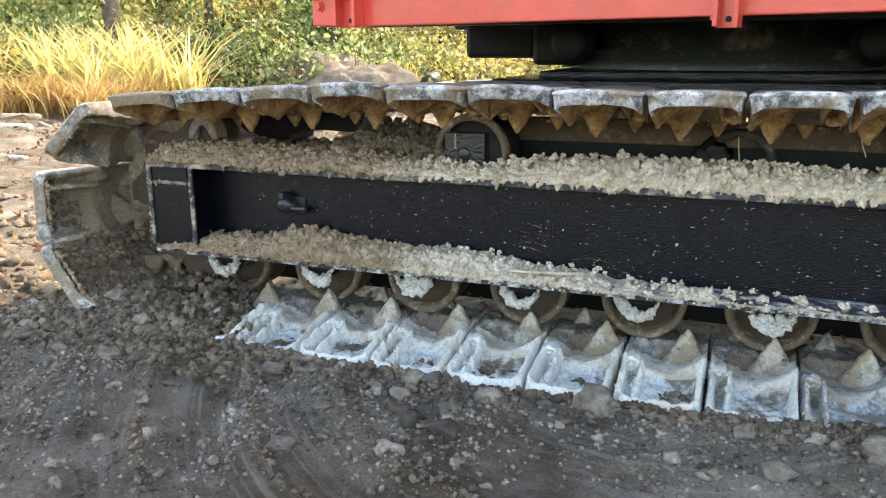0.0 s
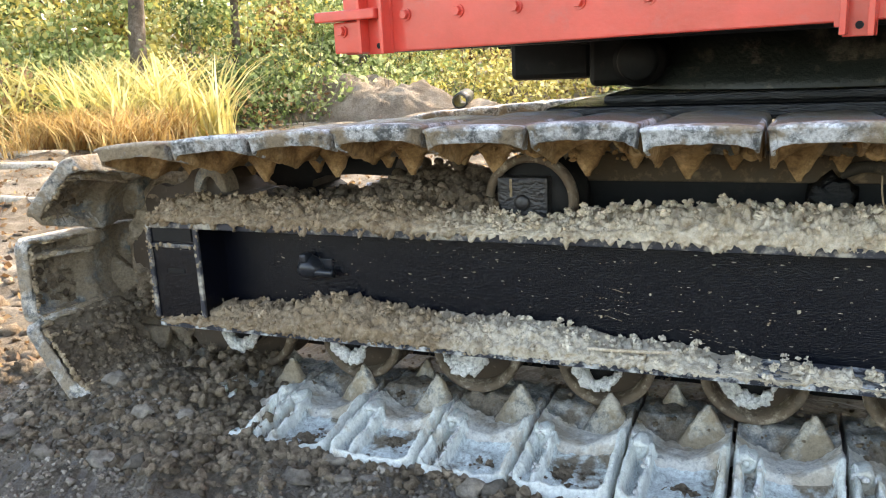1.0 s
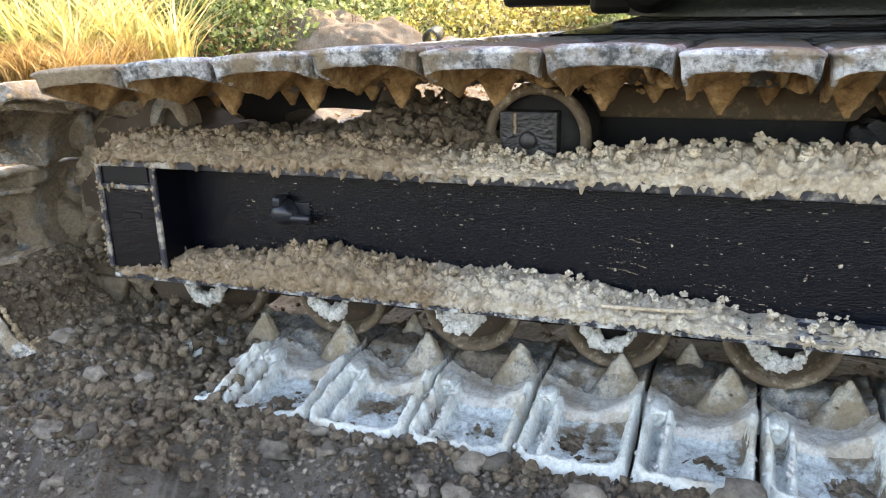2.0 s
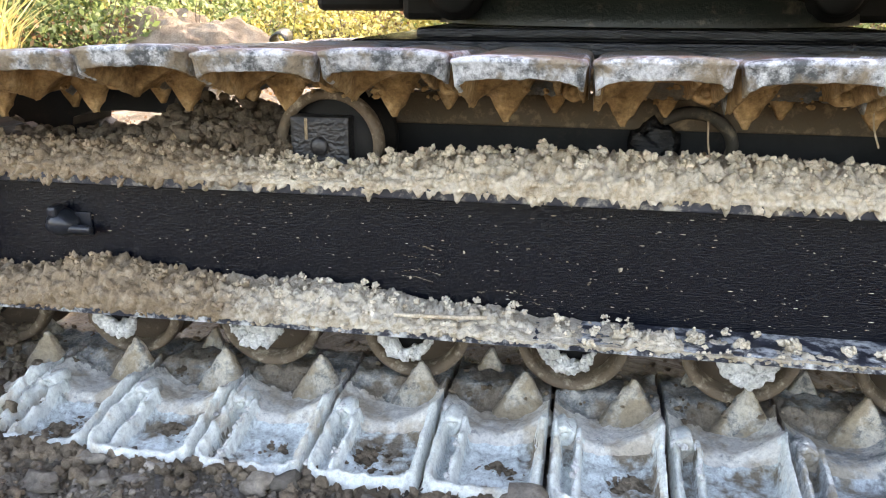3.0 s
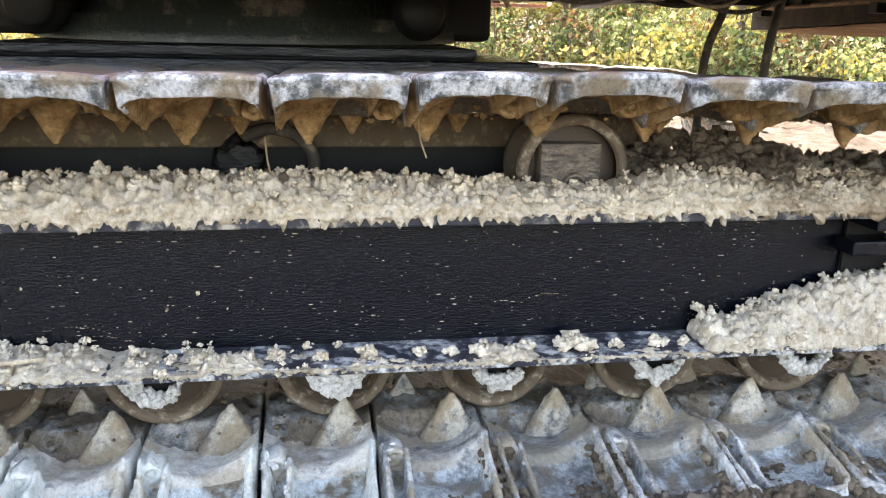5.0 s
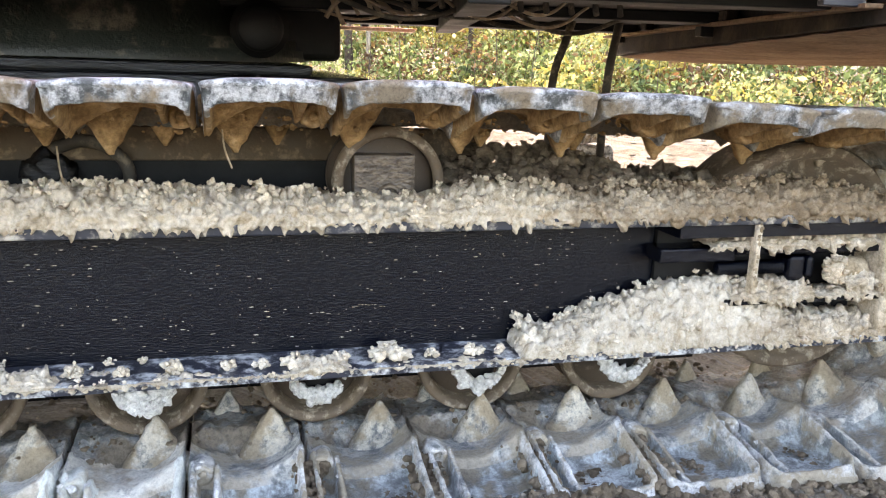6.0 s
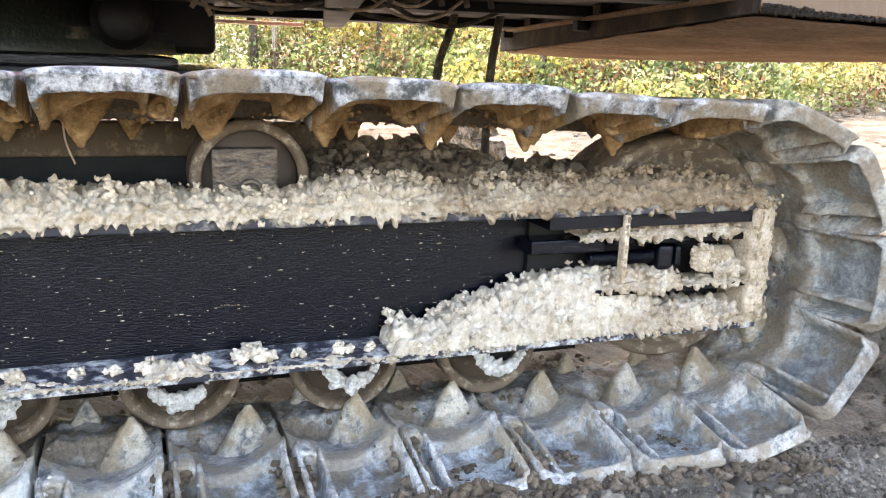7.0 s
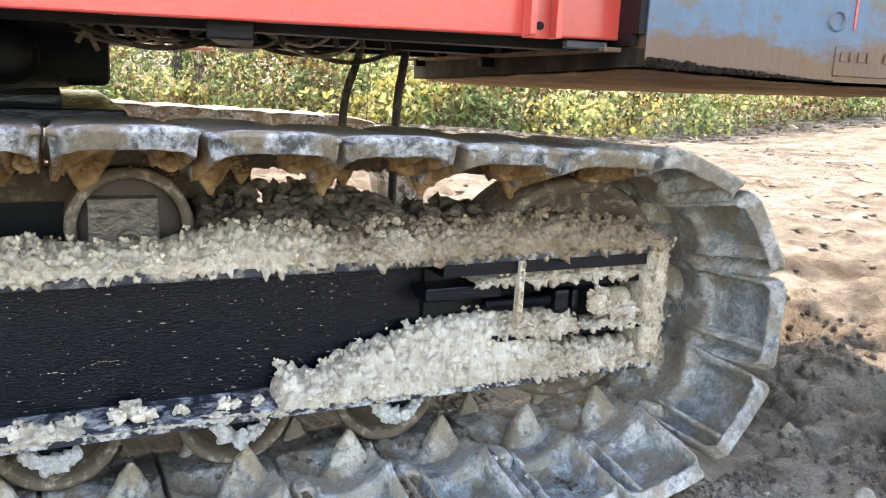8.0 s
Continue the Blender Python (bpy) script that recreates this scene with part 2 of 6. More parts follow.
def box(bm, x0, x1, y0, y1, z0, z1, bevel=0.0, segs=2):
    r = bmesh.ops.create_cube(bm, size=1.0)
    vs = r["verts"]
    for v in vs:
        v.co = Vector((x0 + (v.co.x + 0.5) * (x1 - x0), y0 + (v.co.y + 0.5) * (y1 - y0), z0 + (v.co.z + 0.5) * (z1 - z0)))
    if bevel:
        es = list({e for v in vs for e in v.link_edges})
        bmesh.ops.bevel(bm, geom=es, offset=bevel, segments=segs, affect="EDGES", profile=0.5)
    return vs


def box_bm(*a, **k):
    bm = bmesh.new()
    box(bm, *a, **k)
    return bm


def prism(bm, pts, y0, y1):
    """Extrude a polygon in the x-z plane along y."""
    a = [bm.verts.new((x, y0, z)) for x, z in pts]
    b = [bm.verts.new((x, y1, z)) for x, z in pts]
    n = len(pts)
    bm.faces.new(a[::-1])
    bm.faces.new(b)
    for i in range(n):
        bm.faces.new((a[i], a[(i + 1) % n], b[(i + 1) % n], b[i]))
    return a + b


def lathe(bm, profile, axis_x, axis_z, segs=40):
    """Turn a profile of (radius, y) about the y axis through (axis_x, axis_z); closed at ends where radius is 0."""
    rings = []
    for r, y in profile:
        if r < 1e-6:
            rings.append([bm.verts.new((axis_x, y, axis_z))])
        else:
            rings.append([bm.verts.new((axis_x + r * math.cos(2 * math.pi * i / segs), y, axis_z + r * math.sin(2 * math.pi * i / segs))) for i in range(segs)])
    for a, b in zip(rings, rings[1:]):
        for i in range(segs):
            j = (i + 1) % segs
            if len(a) == 1 and len(b) == 1:
                continue
            if len(a) == 1:
                bm.faces.new((a[0], b[j], b[i]))
            elif len(b) == 1:
                bm.faces.new((a[i], a[j], b[0]))
            else:
                bm.faces.new((a[i], a[j], b[j], b[i]))
    bmesh.ops.recalc_face_normals(bm, faces=bm.faces[:])


def tube(name, pts, radius, mat, parent=None, label=""):
    cu = bpy.data.curves.new(name, "CURVE")
    cu.dimensions, cu.bevel_depth, cu.bevel_resolution = "3D", radius, 3
    sp = cu.splines.new("BEZIER")
    sp.bezier_points.add(len(pts) - 1)
    for p, co in zip(sp.bezier_points, pts):
        p.co = co
        p.handle_left_type = p.handle_right_type = "AUTO"
    tmp = bpy.data.objects.new(name, cu)
    me = bpy.data.meshes.new_from_object(tmp)
    bpy.data.objects.remove(tmp)
    bpy.data.curves.remove(cu)
    me.name = name
    me.materials.append(mat)
    ob = new(name, me)
    if parent:
        ob.parent = parent
    if label:
        ob["label"] = label
    return ob


def lump(level, seed, rough=0.28):
    """An uneven clod: vertices and triangles."""
    bm = bmesh.new()
    bmesh.ops.create_icosphere(bm, subdivisions=level, radius=1.0)
    off = Vector((seed * 7.31, seed * 3.7, -seed * 5.1))
    for v in bm.verts:
        d = noise.noise(v.co * 1.1 + off) * rough * 1.4 + noise.noise(v.co * 2.6 + off) * rough * 0.9
        v.co = v.co * (1 + d)
    vs = np.array([v.co[:] for v in bm.verts])
    bm.verts.index_update()
    fs = np.array([[v.index for v in f.verts] for f in bm.faces])
    bm.free()
    return vs, fs


def crumb_lump(level, seed):
    """A knobbly clod, grown together from several rounded crumbs."""
    r = random.Random(seed)
    knobs = []
    for _ in range(9):
        d = Vector((r.gauss(0, 1), r.gauss(0, 1), r.gauss(0, 1))).normalized()
        knobs.append((d, r.uniform(0.25, 0.6), r.uniform(0.28, 0.5)))
    bm = bmesh.new()
    bmesh.ops.create_icosphere(bm, subdivisions=level, radius=1.0)
    for v in bm.verts:
        k = max(h * math.exp(-(v.co.angle(d) / w) ** 2) for d, h, w in knobs)
        v.co = v.co * (0.62 + k + 0.12 * noise.noise(v.co * 2.5 + Vector((seed, 0, 0))))
    vs = np.array([v.co[:] for v in bm.verts])
    bm.verts.index_update()
    fs = np.array([[v.index for v in f.verts] for f in bm.faces])
    bm.free()
    return vs, fs


LUMPS = {3: [crumb_lump(3, i + 60) for i in range(10)], 4: [crumb_lump(2, i + 80) for i in range(10)], 0: [lump(1, i + 40, 0.5) for i in range(10)], 1: [lump(2, i, 0.72) for i in range(12)], 2: [lump(3, i + 20, 0.42) for i in range(6)]}


def scatter(name, items, mat, rng, level=1, smooth=True):
    """One mesh of many clods; items: (x, y, z, rx, ry, rz radii)."""
    V, F, base = [], [], 0
    for x, y, z, a, b, c in items:
        size = max(a, b, c)
        kind = 0 if level == 1 and size < 0.006 else 4 if level == 3 and size < 0.0075 else level
        vs, fs = LUMPS[kind][rng.randrange(len(LUMPS[kind]))]
        q = Euler((rng.uniform(0, 6.3), rng.uniform(0, 6.3), rng.uniform(0, 6.3))).to_matrix()
        p = (vs @ np.array(q).T) * np.array((a, b, c)) + np.array((x, y, z))
        V.append(p)
        F.append(fs + base)
        base += len(vs)
    V, F = np.concatenate(V), np.concatenate(F)
    me = bpy.data.meshes.new(name)
    me.vertices.add(len(V))
    me.vertices.foreach_set("co", V.ravel())
    me.loops.add(F.size)
    me.loops.foreach_set("vertex_index", F.ravel())
    me.polygons.add(len(F))
    me.polygons.foreach_set("loop_start", np.arange(0, F.size, 3))
    me.polygons.foreach_set("loop_total", np.full(len(F), 3))
    me.polygons.foreach_set("use_smooth", np.full(len(F), smooth))
    me.update()
    me.materials.append(mat)
    return new(name, me)


def interp(x, table):
    if x <= table[0][0]:
        return table[0][1]
    for (a, p), (b, q) in zip(table, table[1:]):
        if x <= b:
            return p + (q - p) * (x - a) / (b - a)
    return table[-1][1]

# ---- the excavator ----
R_PIN, ZC, XL, XR, N_SHOES = 0.345, 0.42, -1.522, 1.66, 39
W0 = R_PIN - 0.297                        # the shoe's own zero lies this far inside the hinge line
STRAIGHT, ARC = XR - XL, math.pi * R_PIN
LOOP = 2 * STRAIGHT + 2 * ARC
PITCH = LOOP / N_SHOES
LUG_U = 0.05
BOTTOM_LUG_X = 0.042                     # a lug of the lower run stands here

excavator = thing("crawler_excavator", "old red and blue excavator on muddy cast steel crawler tracks", "excavator")


def lean(z):
    """The runs are tilted up at their outer edge, the upper one less, and it lies a little further in."""
    f = max(0.0, min(1.0, (z - ZC + R_PIN) / (2 * R_PIN)))
    return pose(0, 0.016 * f, 0.12, -3.0 + 1.3 * f, 0, 0) @ pose(0, 0, -0.12)


FALL = [(-1.6, 0.044), (-1.38, 0.03), (-1.155, 0.014), (-0.92, 0.003), (-0.7, 0.0), (0.8, 0.0), (1.05, 0.008), (1.25, 0.014), (1.45, 0.022), (1.7, 0.033)]


def loop_pose(s, y):
    """Pose of a shoe at the length s along the track's loop, inner face towards the loop's middle."""
    s %= LOOP
    if s < STRAIGHT:
        x, z, a = XL + s, ZC - R_PIN, 0.0
    elif s < STRAIGHT + ARC:
        a = (s - STRAIGHT) / R_PIN
        x, z = XR + R_PIN * math.sin(a), ZC - R_PIN * math.cos(a) - 0.032 * (0.5 - 0.5 * math.cos(a)) ** 2
    elif s < 2 * STRAIGHT + ARC:
        x, z, a = XR - (s - STRAIGHT - ARC), ZC + R_PIN, math.pi
        # the upper run sags a little between its rollers
        z -= 0.008 * math.sin(math.pi * (x + 0.587) / 1.303) ** 2 * (1 if -0.6 < x < 0.72 else 0) + interp(x, FALL)
        a += (interp(x - 0.06, FALL) - interp(x + 0.06, FALL)) / 0.12
    else:
        a = (s - 2 * STRAIGHT - ARC) / R_PIN
        a += math.pi + radians(24) * max(0.0, math.sin(a)) ** 1.2     # the shoes bunch below the drive tumbler
        x, z = XL - R_PIN * math.sin(a - math.pi), ZC + R_PIN * math.cos(a - math.pi) - 0.043 * (0.5 + 0.5 * math.cos(a - math.pi)) ** 2
    return lean(z) @ pose(x, y, z, 0, -math.degrees(a), 0) @ pose(0, 0, W0)


def ease(a, b, x):
    t = max(0.0, min(1.0, (x - a) / (b - a)))
    return t * t * (3 - 2 * t)


SHOE_H, SHOE_OUT, SHOE_IN = 0.104, -0.285, 0.268


def shoe_height(u, v, caked, seed):
    """Inner surface of the cast shoe, and which skin lies there: 0 tray, 1 saddle, 2 rim, 3 outer lip, 4 inboard."""
    H = SHOE_H
    q = u / H
    p = Vector((u, v, seed * 3.7))
    # rounded outline of the tray: distance inwards from its edge
    cx, cy, r = H - 0.026, SHOE_OUT + 0.026, 0.026
    if abs(u) > cx and v < cy:
        d = r - math.hypot(abs(u) - cx, v - cy)
    else:
        d = min(H - abs(u), v - SHOE_OUT)
    d = max(0.0, d + (0.0018 + 0.0045 * caked) * noise.noise(p * 48) * ease(0.004, 0.012, d))
    floor = -0.079 + 0.0025 * noise.noise(p * 28) + 0.006 * ease(-0.2, -0.12, v)
    # rim: low along the front, climbing along the sides to the saddle
    back = max(0.0, min(1.0, (v - SHOE_OUT) / 0.195))
    crest = -0.059 + (0.056 if q > 0 else 0.04) * back + 0.014 * q ** 4
    rim = min(ease(-0.001, 0.005, d), 1 - ease(0.011, 0.021 + 0.005 * caked, d))
    z = floor + (crest - floor) * rim
    skin = 3 if d < 0.013 and v < SHOE_OUT + 0.06 else 2 if rim > 0.45 or d < 0.008 else 0
    # rib beside the hinge boss
    rib = (1 - ease(0.0045, 0.0105, abs(u + 0.057 - 0.004 * back))) * ease(SHOE_OUT + 0.01, SHOE_OUT + 0.02, v)
    top = -0.064 + 0.046 * back
    if rib > 0 and v < -0.085:
        z = max(z, floor + (top - floor) * rib)
        skin = 2 if rib > 0.5 else skin
    # saddle: a hollow with a sharp front edge that climbs to a peak over one side
    edge = -0.046 + 0.058 * max(0.0, q - 0.05) ** 1.7 + 0.034 * max(0.0, -q - 0.1) ** 1.6
    side = 0.044 * abs(q) ** 2.6
    hollow = interp(v, [(-0.083, 0.0), (-0.074, 0.02), (-0.06, 0.24), (-0.04, 0.5), (-0.015, 0.62), (0.01, 0.5), (0.04, 0.2), (0.052, 0.0)])
    if v > -0.125:
        wall = ease(-0.126, -0.088, v)
        z = max(z, floor + (edge - floor) * wall)
        if v > -0.112 and skin == 0:
            skin = 1
    if v > -0.083:
        flat = interp(v, [(-0.083, 0.0), (0.03, 0.0), (0.055, 1.0), (0.17, 1.0), (0.19, 0.4), (0.268, 0.0)])
        sad = edge + (-0.052 + side - edge) * min(1.0, hollow * 1.6) if v < 0.052 else -0.05 + side * 0.4
        z = sad + (-0.008 - sad) * flat if flat else sad
        skin = 1 if v < 0.012 + 0.02 * noise.noise(p * 40) else 4
        if skin == 4:
            z += 0.006 * noise.noise(p * 45) + 0.004 * noise.noise(p * 110)
    z += 0.0016 * noise.noise(p * 90)
    if caked:
        lump_k = 0.75 if skin == 2 else 0.35
        z += caked * lump_k * (0.014 * noise.noise(p * 45) + 0.004 * noise.noise(p * 95))
        if skin == 0:
            z += caked * 0.008 * ease(0.0, 0.3, noise.noise(p * 34 + Vector((7, 1, 0)))) * ease(0.018, 0.03, d)
    return z, skin


def shoe_body(caked=0.0, seed=0, step=0.0042):
    """Cast track shoe: ribbed outboard tray, hollowed saddle, rail and inboard plate. u along the track, v across, w inwards."""
    H = SHOE_H
    nu = int(round(2 * H / step))
    us = [-H + 2 * H * i / nu for i in range(nu + 1)]
    vs = [SHOE_OUT]
    while vs[-1] < SHOE_IN:
        vs.append(min(SHOE_IN, vs[-1] + step * (1.0 if vs[-1] < 0.055 else 3.0)))
    bm = bmesh.new()
    cx, cy, r = H - 0.026, SHOE_OUT + 0.026, 0.026
    grid, skins = [], []
    for v in vs:
        row, srow = [], []
        for u in us:
            w, k = shoe_height(u, v, caked, seed)
            a, b = u, v
            if abs(u) > cx and v < cy:           # draw the square corner in to the round one
                du, dv = abs(u) - cx, cy - v
                m, h = max(du, dv), math.hypot(du, dv)
                if h > 1e-6:
                    a, b = math.copysign(cx + du * m / h, u), cy - dv * m / h
            row.append(bm.verts.new((a, b, w)))
            srow.append(k)
        grid.append(row)
        skins.append(srow)
    for j in range(len(vs) - 1):
        for i in range(nu):
            f = bm.faces.new((grid[j][i], grid[j][i + 1], grid[j + 1][i + 1], grid[j + 1][i]))
            f.material_index = skins[j][i]
    loop = grid[0][:] + [r[-1] for r in grid[1:]] + grid[-1][-2::-1] + [r[0] for r in grid[-2:0:-1]]
    rings = [loop]
    for inset, w in ((-0.002, 0.3), (-0.0015, 0.7), (0.002, 0.92), (0.009, 1.0)):
        ring = []
        for v in loop:
            e = 0.003 * noise.noise(Vector((v.co.x * 40, v.co.y * 40, w * 9 + seed)))
            k = 1 - inset / 0.1
            zb = -0.093 + 0.006 * (v.co.x / H) ** 4
            ring.append(bm.verts.new((v.co.x * k, v.co.y * k + e * 0.5, v.co.z + (zb - v.co.z) * w)))
        rings.append(ring)
    n = len(loop)
    for a, b in zip(rings, rings[1:]):
        for i in range(n):
            f = bm.faces.new((a[i], b[i], b[(i + 1) % n], a[(i + 1) % n]))
            f.material_index = 3 if (a[i].co.y + a[(i + 1) % n].co.y) < 0.0 else 4
    bm.faces.new(rings[-1][::-1]).material_index = 4
    bmesh.ops.recalc_face_normals(bm, faces=bm.faces[:])
    return bm


def knuckle(u, y0, y1, r, w, caked, seed):
    """A cast boss of the hinge, lumpy with clay."""
    bm = bmesh.new()
    lathe(bm, [(0, y0 + 0.004), (r * 0.45, y0 + 0.004), (r * 0.55, y0), (r * 0.85, y0), (r, y0 + 0.006), (r * 1.04, (y0 + y1) / 2), (r * 1.02, y1 - 0.005), (r * 0.8, y1), (0, y1)], u, w, 20)
    for v in bm.verts:
        v.co += Vector((1, 0.6, 1)) * (0.001 + 0.007 * caked) * noise.noise(v.co * 60 + Vector((seed, 0, 0)))
    return bm


def lug_body(u, v0, v1, tip, half=0.05, base=-0.056):
    """A pointed guide lug that flares out at its foot."""
    bm = bmesh.new()
    vc, hv = (v0 + v1) / 2, (v1 - v0) / 2
    prev, N = None, 20
    for s in (0.0, 0.08, 0.18, 0.3, 0.42, 0.54, 0.66, 0.77, 0.87, 0.94, 0.985, 1.0):
        rest = (1 - s) * (tip - base)
        wu = 0.004 + half * 12.4 * rest * (1 + 1.5 * max(0.0, rest - 0.06))
        wv = 0.006 + hv * 7.0 * rest
        z = base + (tip - base) * s
        ring = []
        for k in range(N):
            a = 2 * math.pi * k / N
            c, d = math.cos(a), math.sin(a)
            c, d = math.copysign(abs(c) ** 0.5, c), math.copysign(abs(d) ** 0.6, d)
            p = Vector((u + wu * c, vc + wv * d + 0.004 * s, z))
            e = 0.0035 * noise.noise(p * 50) + 0.0015 * noise.noise(p * 130)
            ring.append(bm.verts.new(p + Vector((c, d, 0.4)) * e))
        if prev:
            for k in range(N):
                bm.faces.new((prev[k], prev[(k + 1) % N], ring[(k + 1) % N], ring[k]))
        else:
            bm.faces.new(ring[::-1])
        prev = ring
    bm.faces.new(prev)
    return bm


def pin_body():
    bm = bmesh.new()
    lathe(bm, [(0, -0.108), (0.006, -0.108), (0.0075, -0.106), (0.0075, -0.1), (0, -0.1)], -0.08, -0.03, 14)
    return bm


def make_shoe(tray, saddle, rim, lip, inboard, lug_mat, caked, seed):
    s = part("track_shoe", shoe_body(caked, seed), tray, excavator, "cast steel track shoe with a ribbed tray, caked in mud", True)
    s.data.materials.append(saddle)
    for mt in (rim, lip, inboard):
        s.data.materials.append(mt)
    part("guide_lug", lug_body(LUG_U, -0.014, 0.06, 0.042), lug_mat, s, "pointed mud-stained guide lug", True)
    part("guide_lug", lug_body(LUG_U - 0.085, 0.12, 0.18, 0.036, 0.045), lug_mat, s, "", True)
    part("hinge_boss", knuckle(-0.08, -0.108, -0.05, 0.021, -0.03, caked, seed), rim, s, "round cast hinge boss", True)
    part("hinge_boss", knuckle(0.098, -0.05, 0.0, 0.022, -0.046, caked, seed + 5), saddle, s, "", True)
    part("link_pin", pin_body(), rim, s, "round pin head in its boss", True)
    return s


SHOE_LOOKS = {"clay": ((SHOE_CLAY, SADDLE_CLAY, RIM_CLAY, RIM_CLAY, INBOARD, LUG_PALE, 1.0), 3), "grey": ((SHOE_GREY, SADDLE_GREY, RIM_GREY, RIM_GREY, INBOARD, LUG_PALE, 0.4), 2),
              "idler": ((SHOE_IDLER, RIM_IDLER, RIM_IDLER, RIM_IDLER, INBOARD, LUG_PALE, 0.35), 2),
              "top": ((LUG_TAN, LUG_TAN, LUG_TAN, SHOE_TOP, SOLE, LUG_TAN, 0.3), 3), "end": ((SHOE_END, SHOE_END, RIM_END, RIM_END, SHOE_END, SHOE_END, 0.6), 2)}
shoe_kinds = {k: [make_shoe(*look_, seed) for seed in range(n)] for k, (look_, n) in SHOE_LOOKS.items()}
used = set()
S0 = BOTTOM_LUG_X - LUG_U - XL
rng = random.Random(5)
for i in range(N_SHOES):
    s = (S0 + i * PITCH) % LOOP
    x = loop_pose(s, 0).translation.x
    if s < STRAIGHT:
        kind = "clay" if x < 0.3 else "grey"
    elif s < STRAIGHT + ARC:
        kind = "idler"
    elif s < 2 * STRAIGHT + ARC:
        kind = "top"
    else:
        kind = "end"
    m = loop_pose(s, rng.uniform(-0.006, 0.006)) @ pose(0, 0, 0, rng.uniform(-0.8, 0.8), rng.uniform(-0.8, 0.8), rng.uniform(-0.6, 0.6))
    if s > STRAIGHT and not (STRAIGHT + ARC <= s < 2 * STRAIGHT + ARC):
        m = m @ Matrix.Diagonal((1.1 if kind == "end" else 1.0, 1, 1, 1))     # the shoes spread round the ends
    model = shoe_kinds[kind][i % len(shoe_kinds[kind])]
    if model in used:
        copy_thing(model, m)
    else:
        used.add(model)
        model.matrix_basis = m
far_shoe = part("track_shoe", shoe_body(0.0, 9, 0.013), SHOE_TOP, excavator, "dusty cast steel shoe of the far track", True)
for _ in range(4):
    far_shoe.data.materials.append(SHOE_TOP)
FAR_Y = 1.98
for i in range(N_SHOES):
    s = (S0 + 0.07 + i * PITCH) % LOOP
    m = pose(0, FAR_Y, -0.06) @ loop_pose(s, 0)
    if i:
        copy_thing(far_shoe, m)
    else:
        far_shoe.matrix_basis = m

# track frame: a channel with its web behind broad flanges
FZ0, FZ1, FY = 0.275, 0.567, -0.11
frame_ = part("track_frame", box_bm(-1.44, 1.79, 0.0, 0.014, FZ0 + 0.004, FZ1 - 0.004), BLACK, excavator, "long glossy black channel-section side frame")
part("top_flange", box_bm(-1.6, 1.8, FY, 0.02, 0.547, FZ1, bevel=0.003), CLAYED, frame_)
part("bottom_flange", box_bm(-1.59, 1.82, FY, 0.02, FZ0, 0.293, bevel=0.003), CLAY_SMEAR, frame_, "black flange smeared with pale clay")
part("inner_web", box_bm(-0.68, 0.98, 0.285, 0.3, 0.25, 0.70), BLACK_DULL, frame_)
# added plate that keeps sunlit ground from showing behind the lower rollers
part("inner_blocker", box_bm(-1.42, 1.6, 0.3, 0.32, 0.1, 0.57), BLACK_DULL, frame_, "dull black inner plate, added to block light behind the rollers")
part("inner_cap", box_bm(-0.68, 0.98, 0.26, 0.285, 0.63, 0.70, bevel=0.004), OCHRE_PLATE, frame_, "rust-brown cap of the inner plate")
# rollers
def bottom_roller(x):
    bm = bmesh.new()
    lathe(bm, [(0, 0.09), (0.05, 0.085), (0.092, 0.09), (0.1, 0.095), (0.1, 0.15), (0.115, 0.155), (0.115, 0.175), (0, 0.176)], x, 0.23, 32)
    r = part("bottom_roller", bm, ROLLER_DARK, excavator, "worn brown steel track roller with a bright rim", True)
    bm = bmesh.new()
    lathe(bm, [(0.09, 0.095), (0.094, 0.062), (0.099, 0.053), (0.108, 0.05), (0.1145, 0.053), (0.1165, 0.062), (0.1165, 0.085), (0.1, 0.1)], x, 0.23, 40)
    part("rim", bm, ROLLER_RUST, r, "scraped pale brown rim", True)
    bm = bmesh.new()
    lathe(bm, [(0, 0.0), (0.03, 0.0), (0.038, 0.008), (0.038, 0.09), (0, 0.09)], x, 0.235, 20)
    part("hub", bm, BLACK_DULL, r, "", True)
    part("bracket", box_bm(x - 0.055, x + 0.055, -0.01, 0.045, 0.232, 0.28, bevel=0.006), BLACK_DULL, r)
for i in range(9):
    bottom_roller(-1.4 + 0.3285 * i + 0.003)
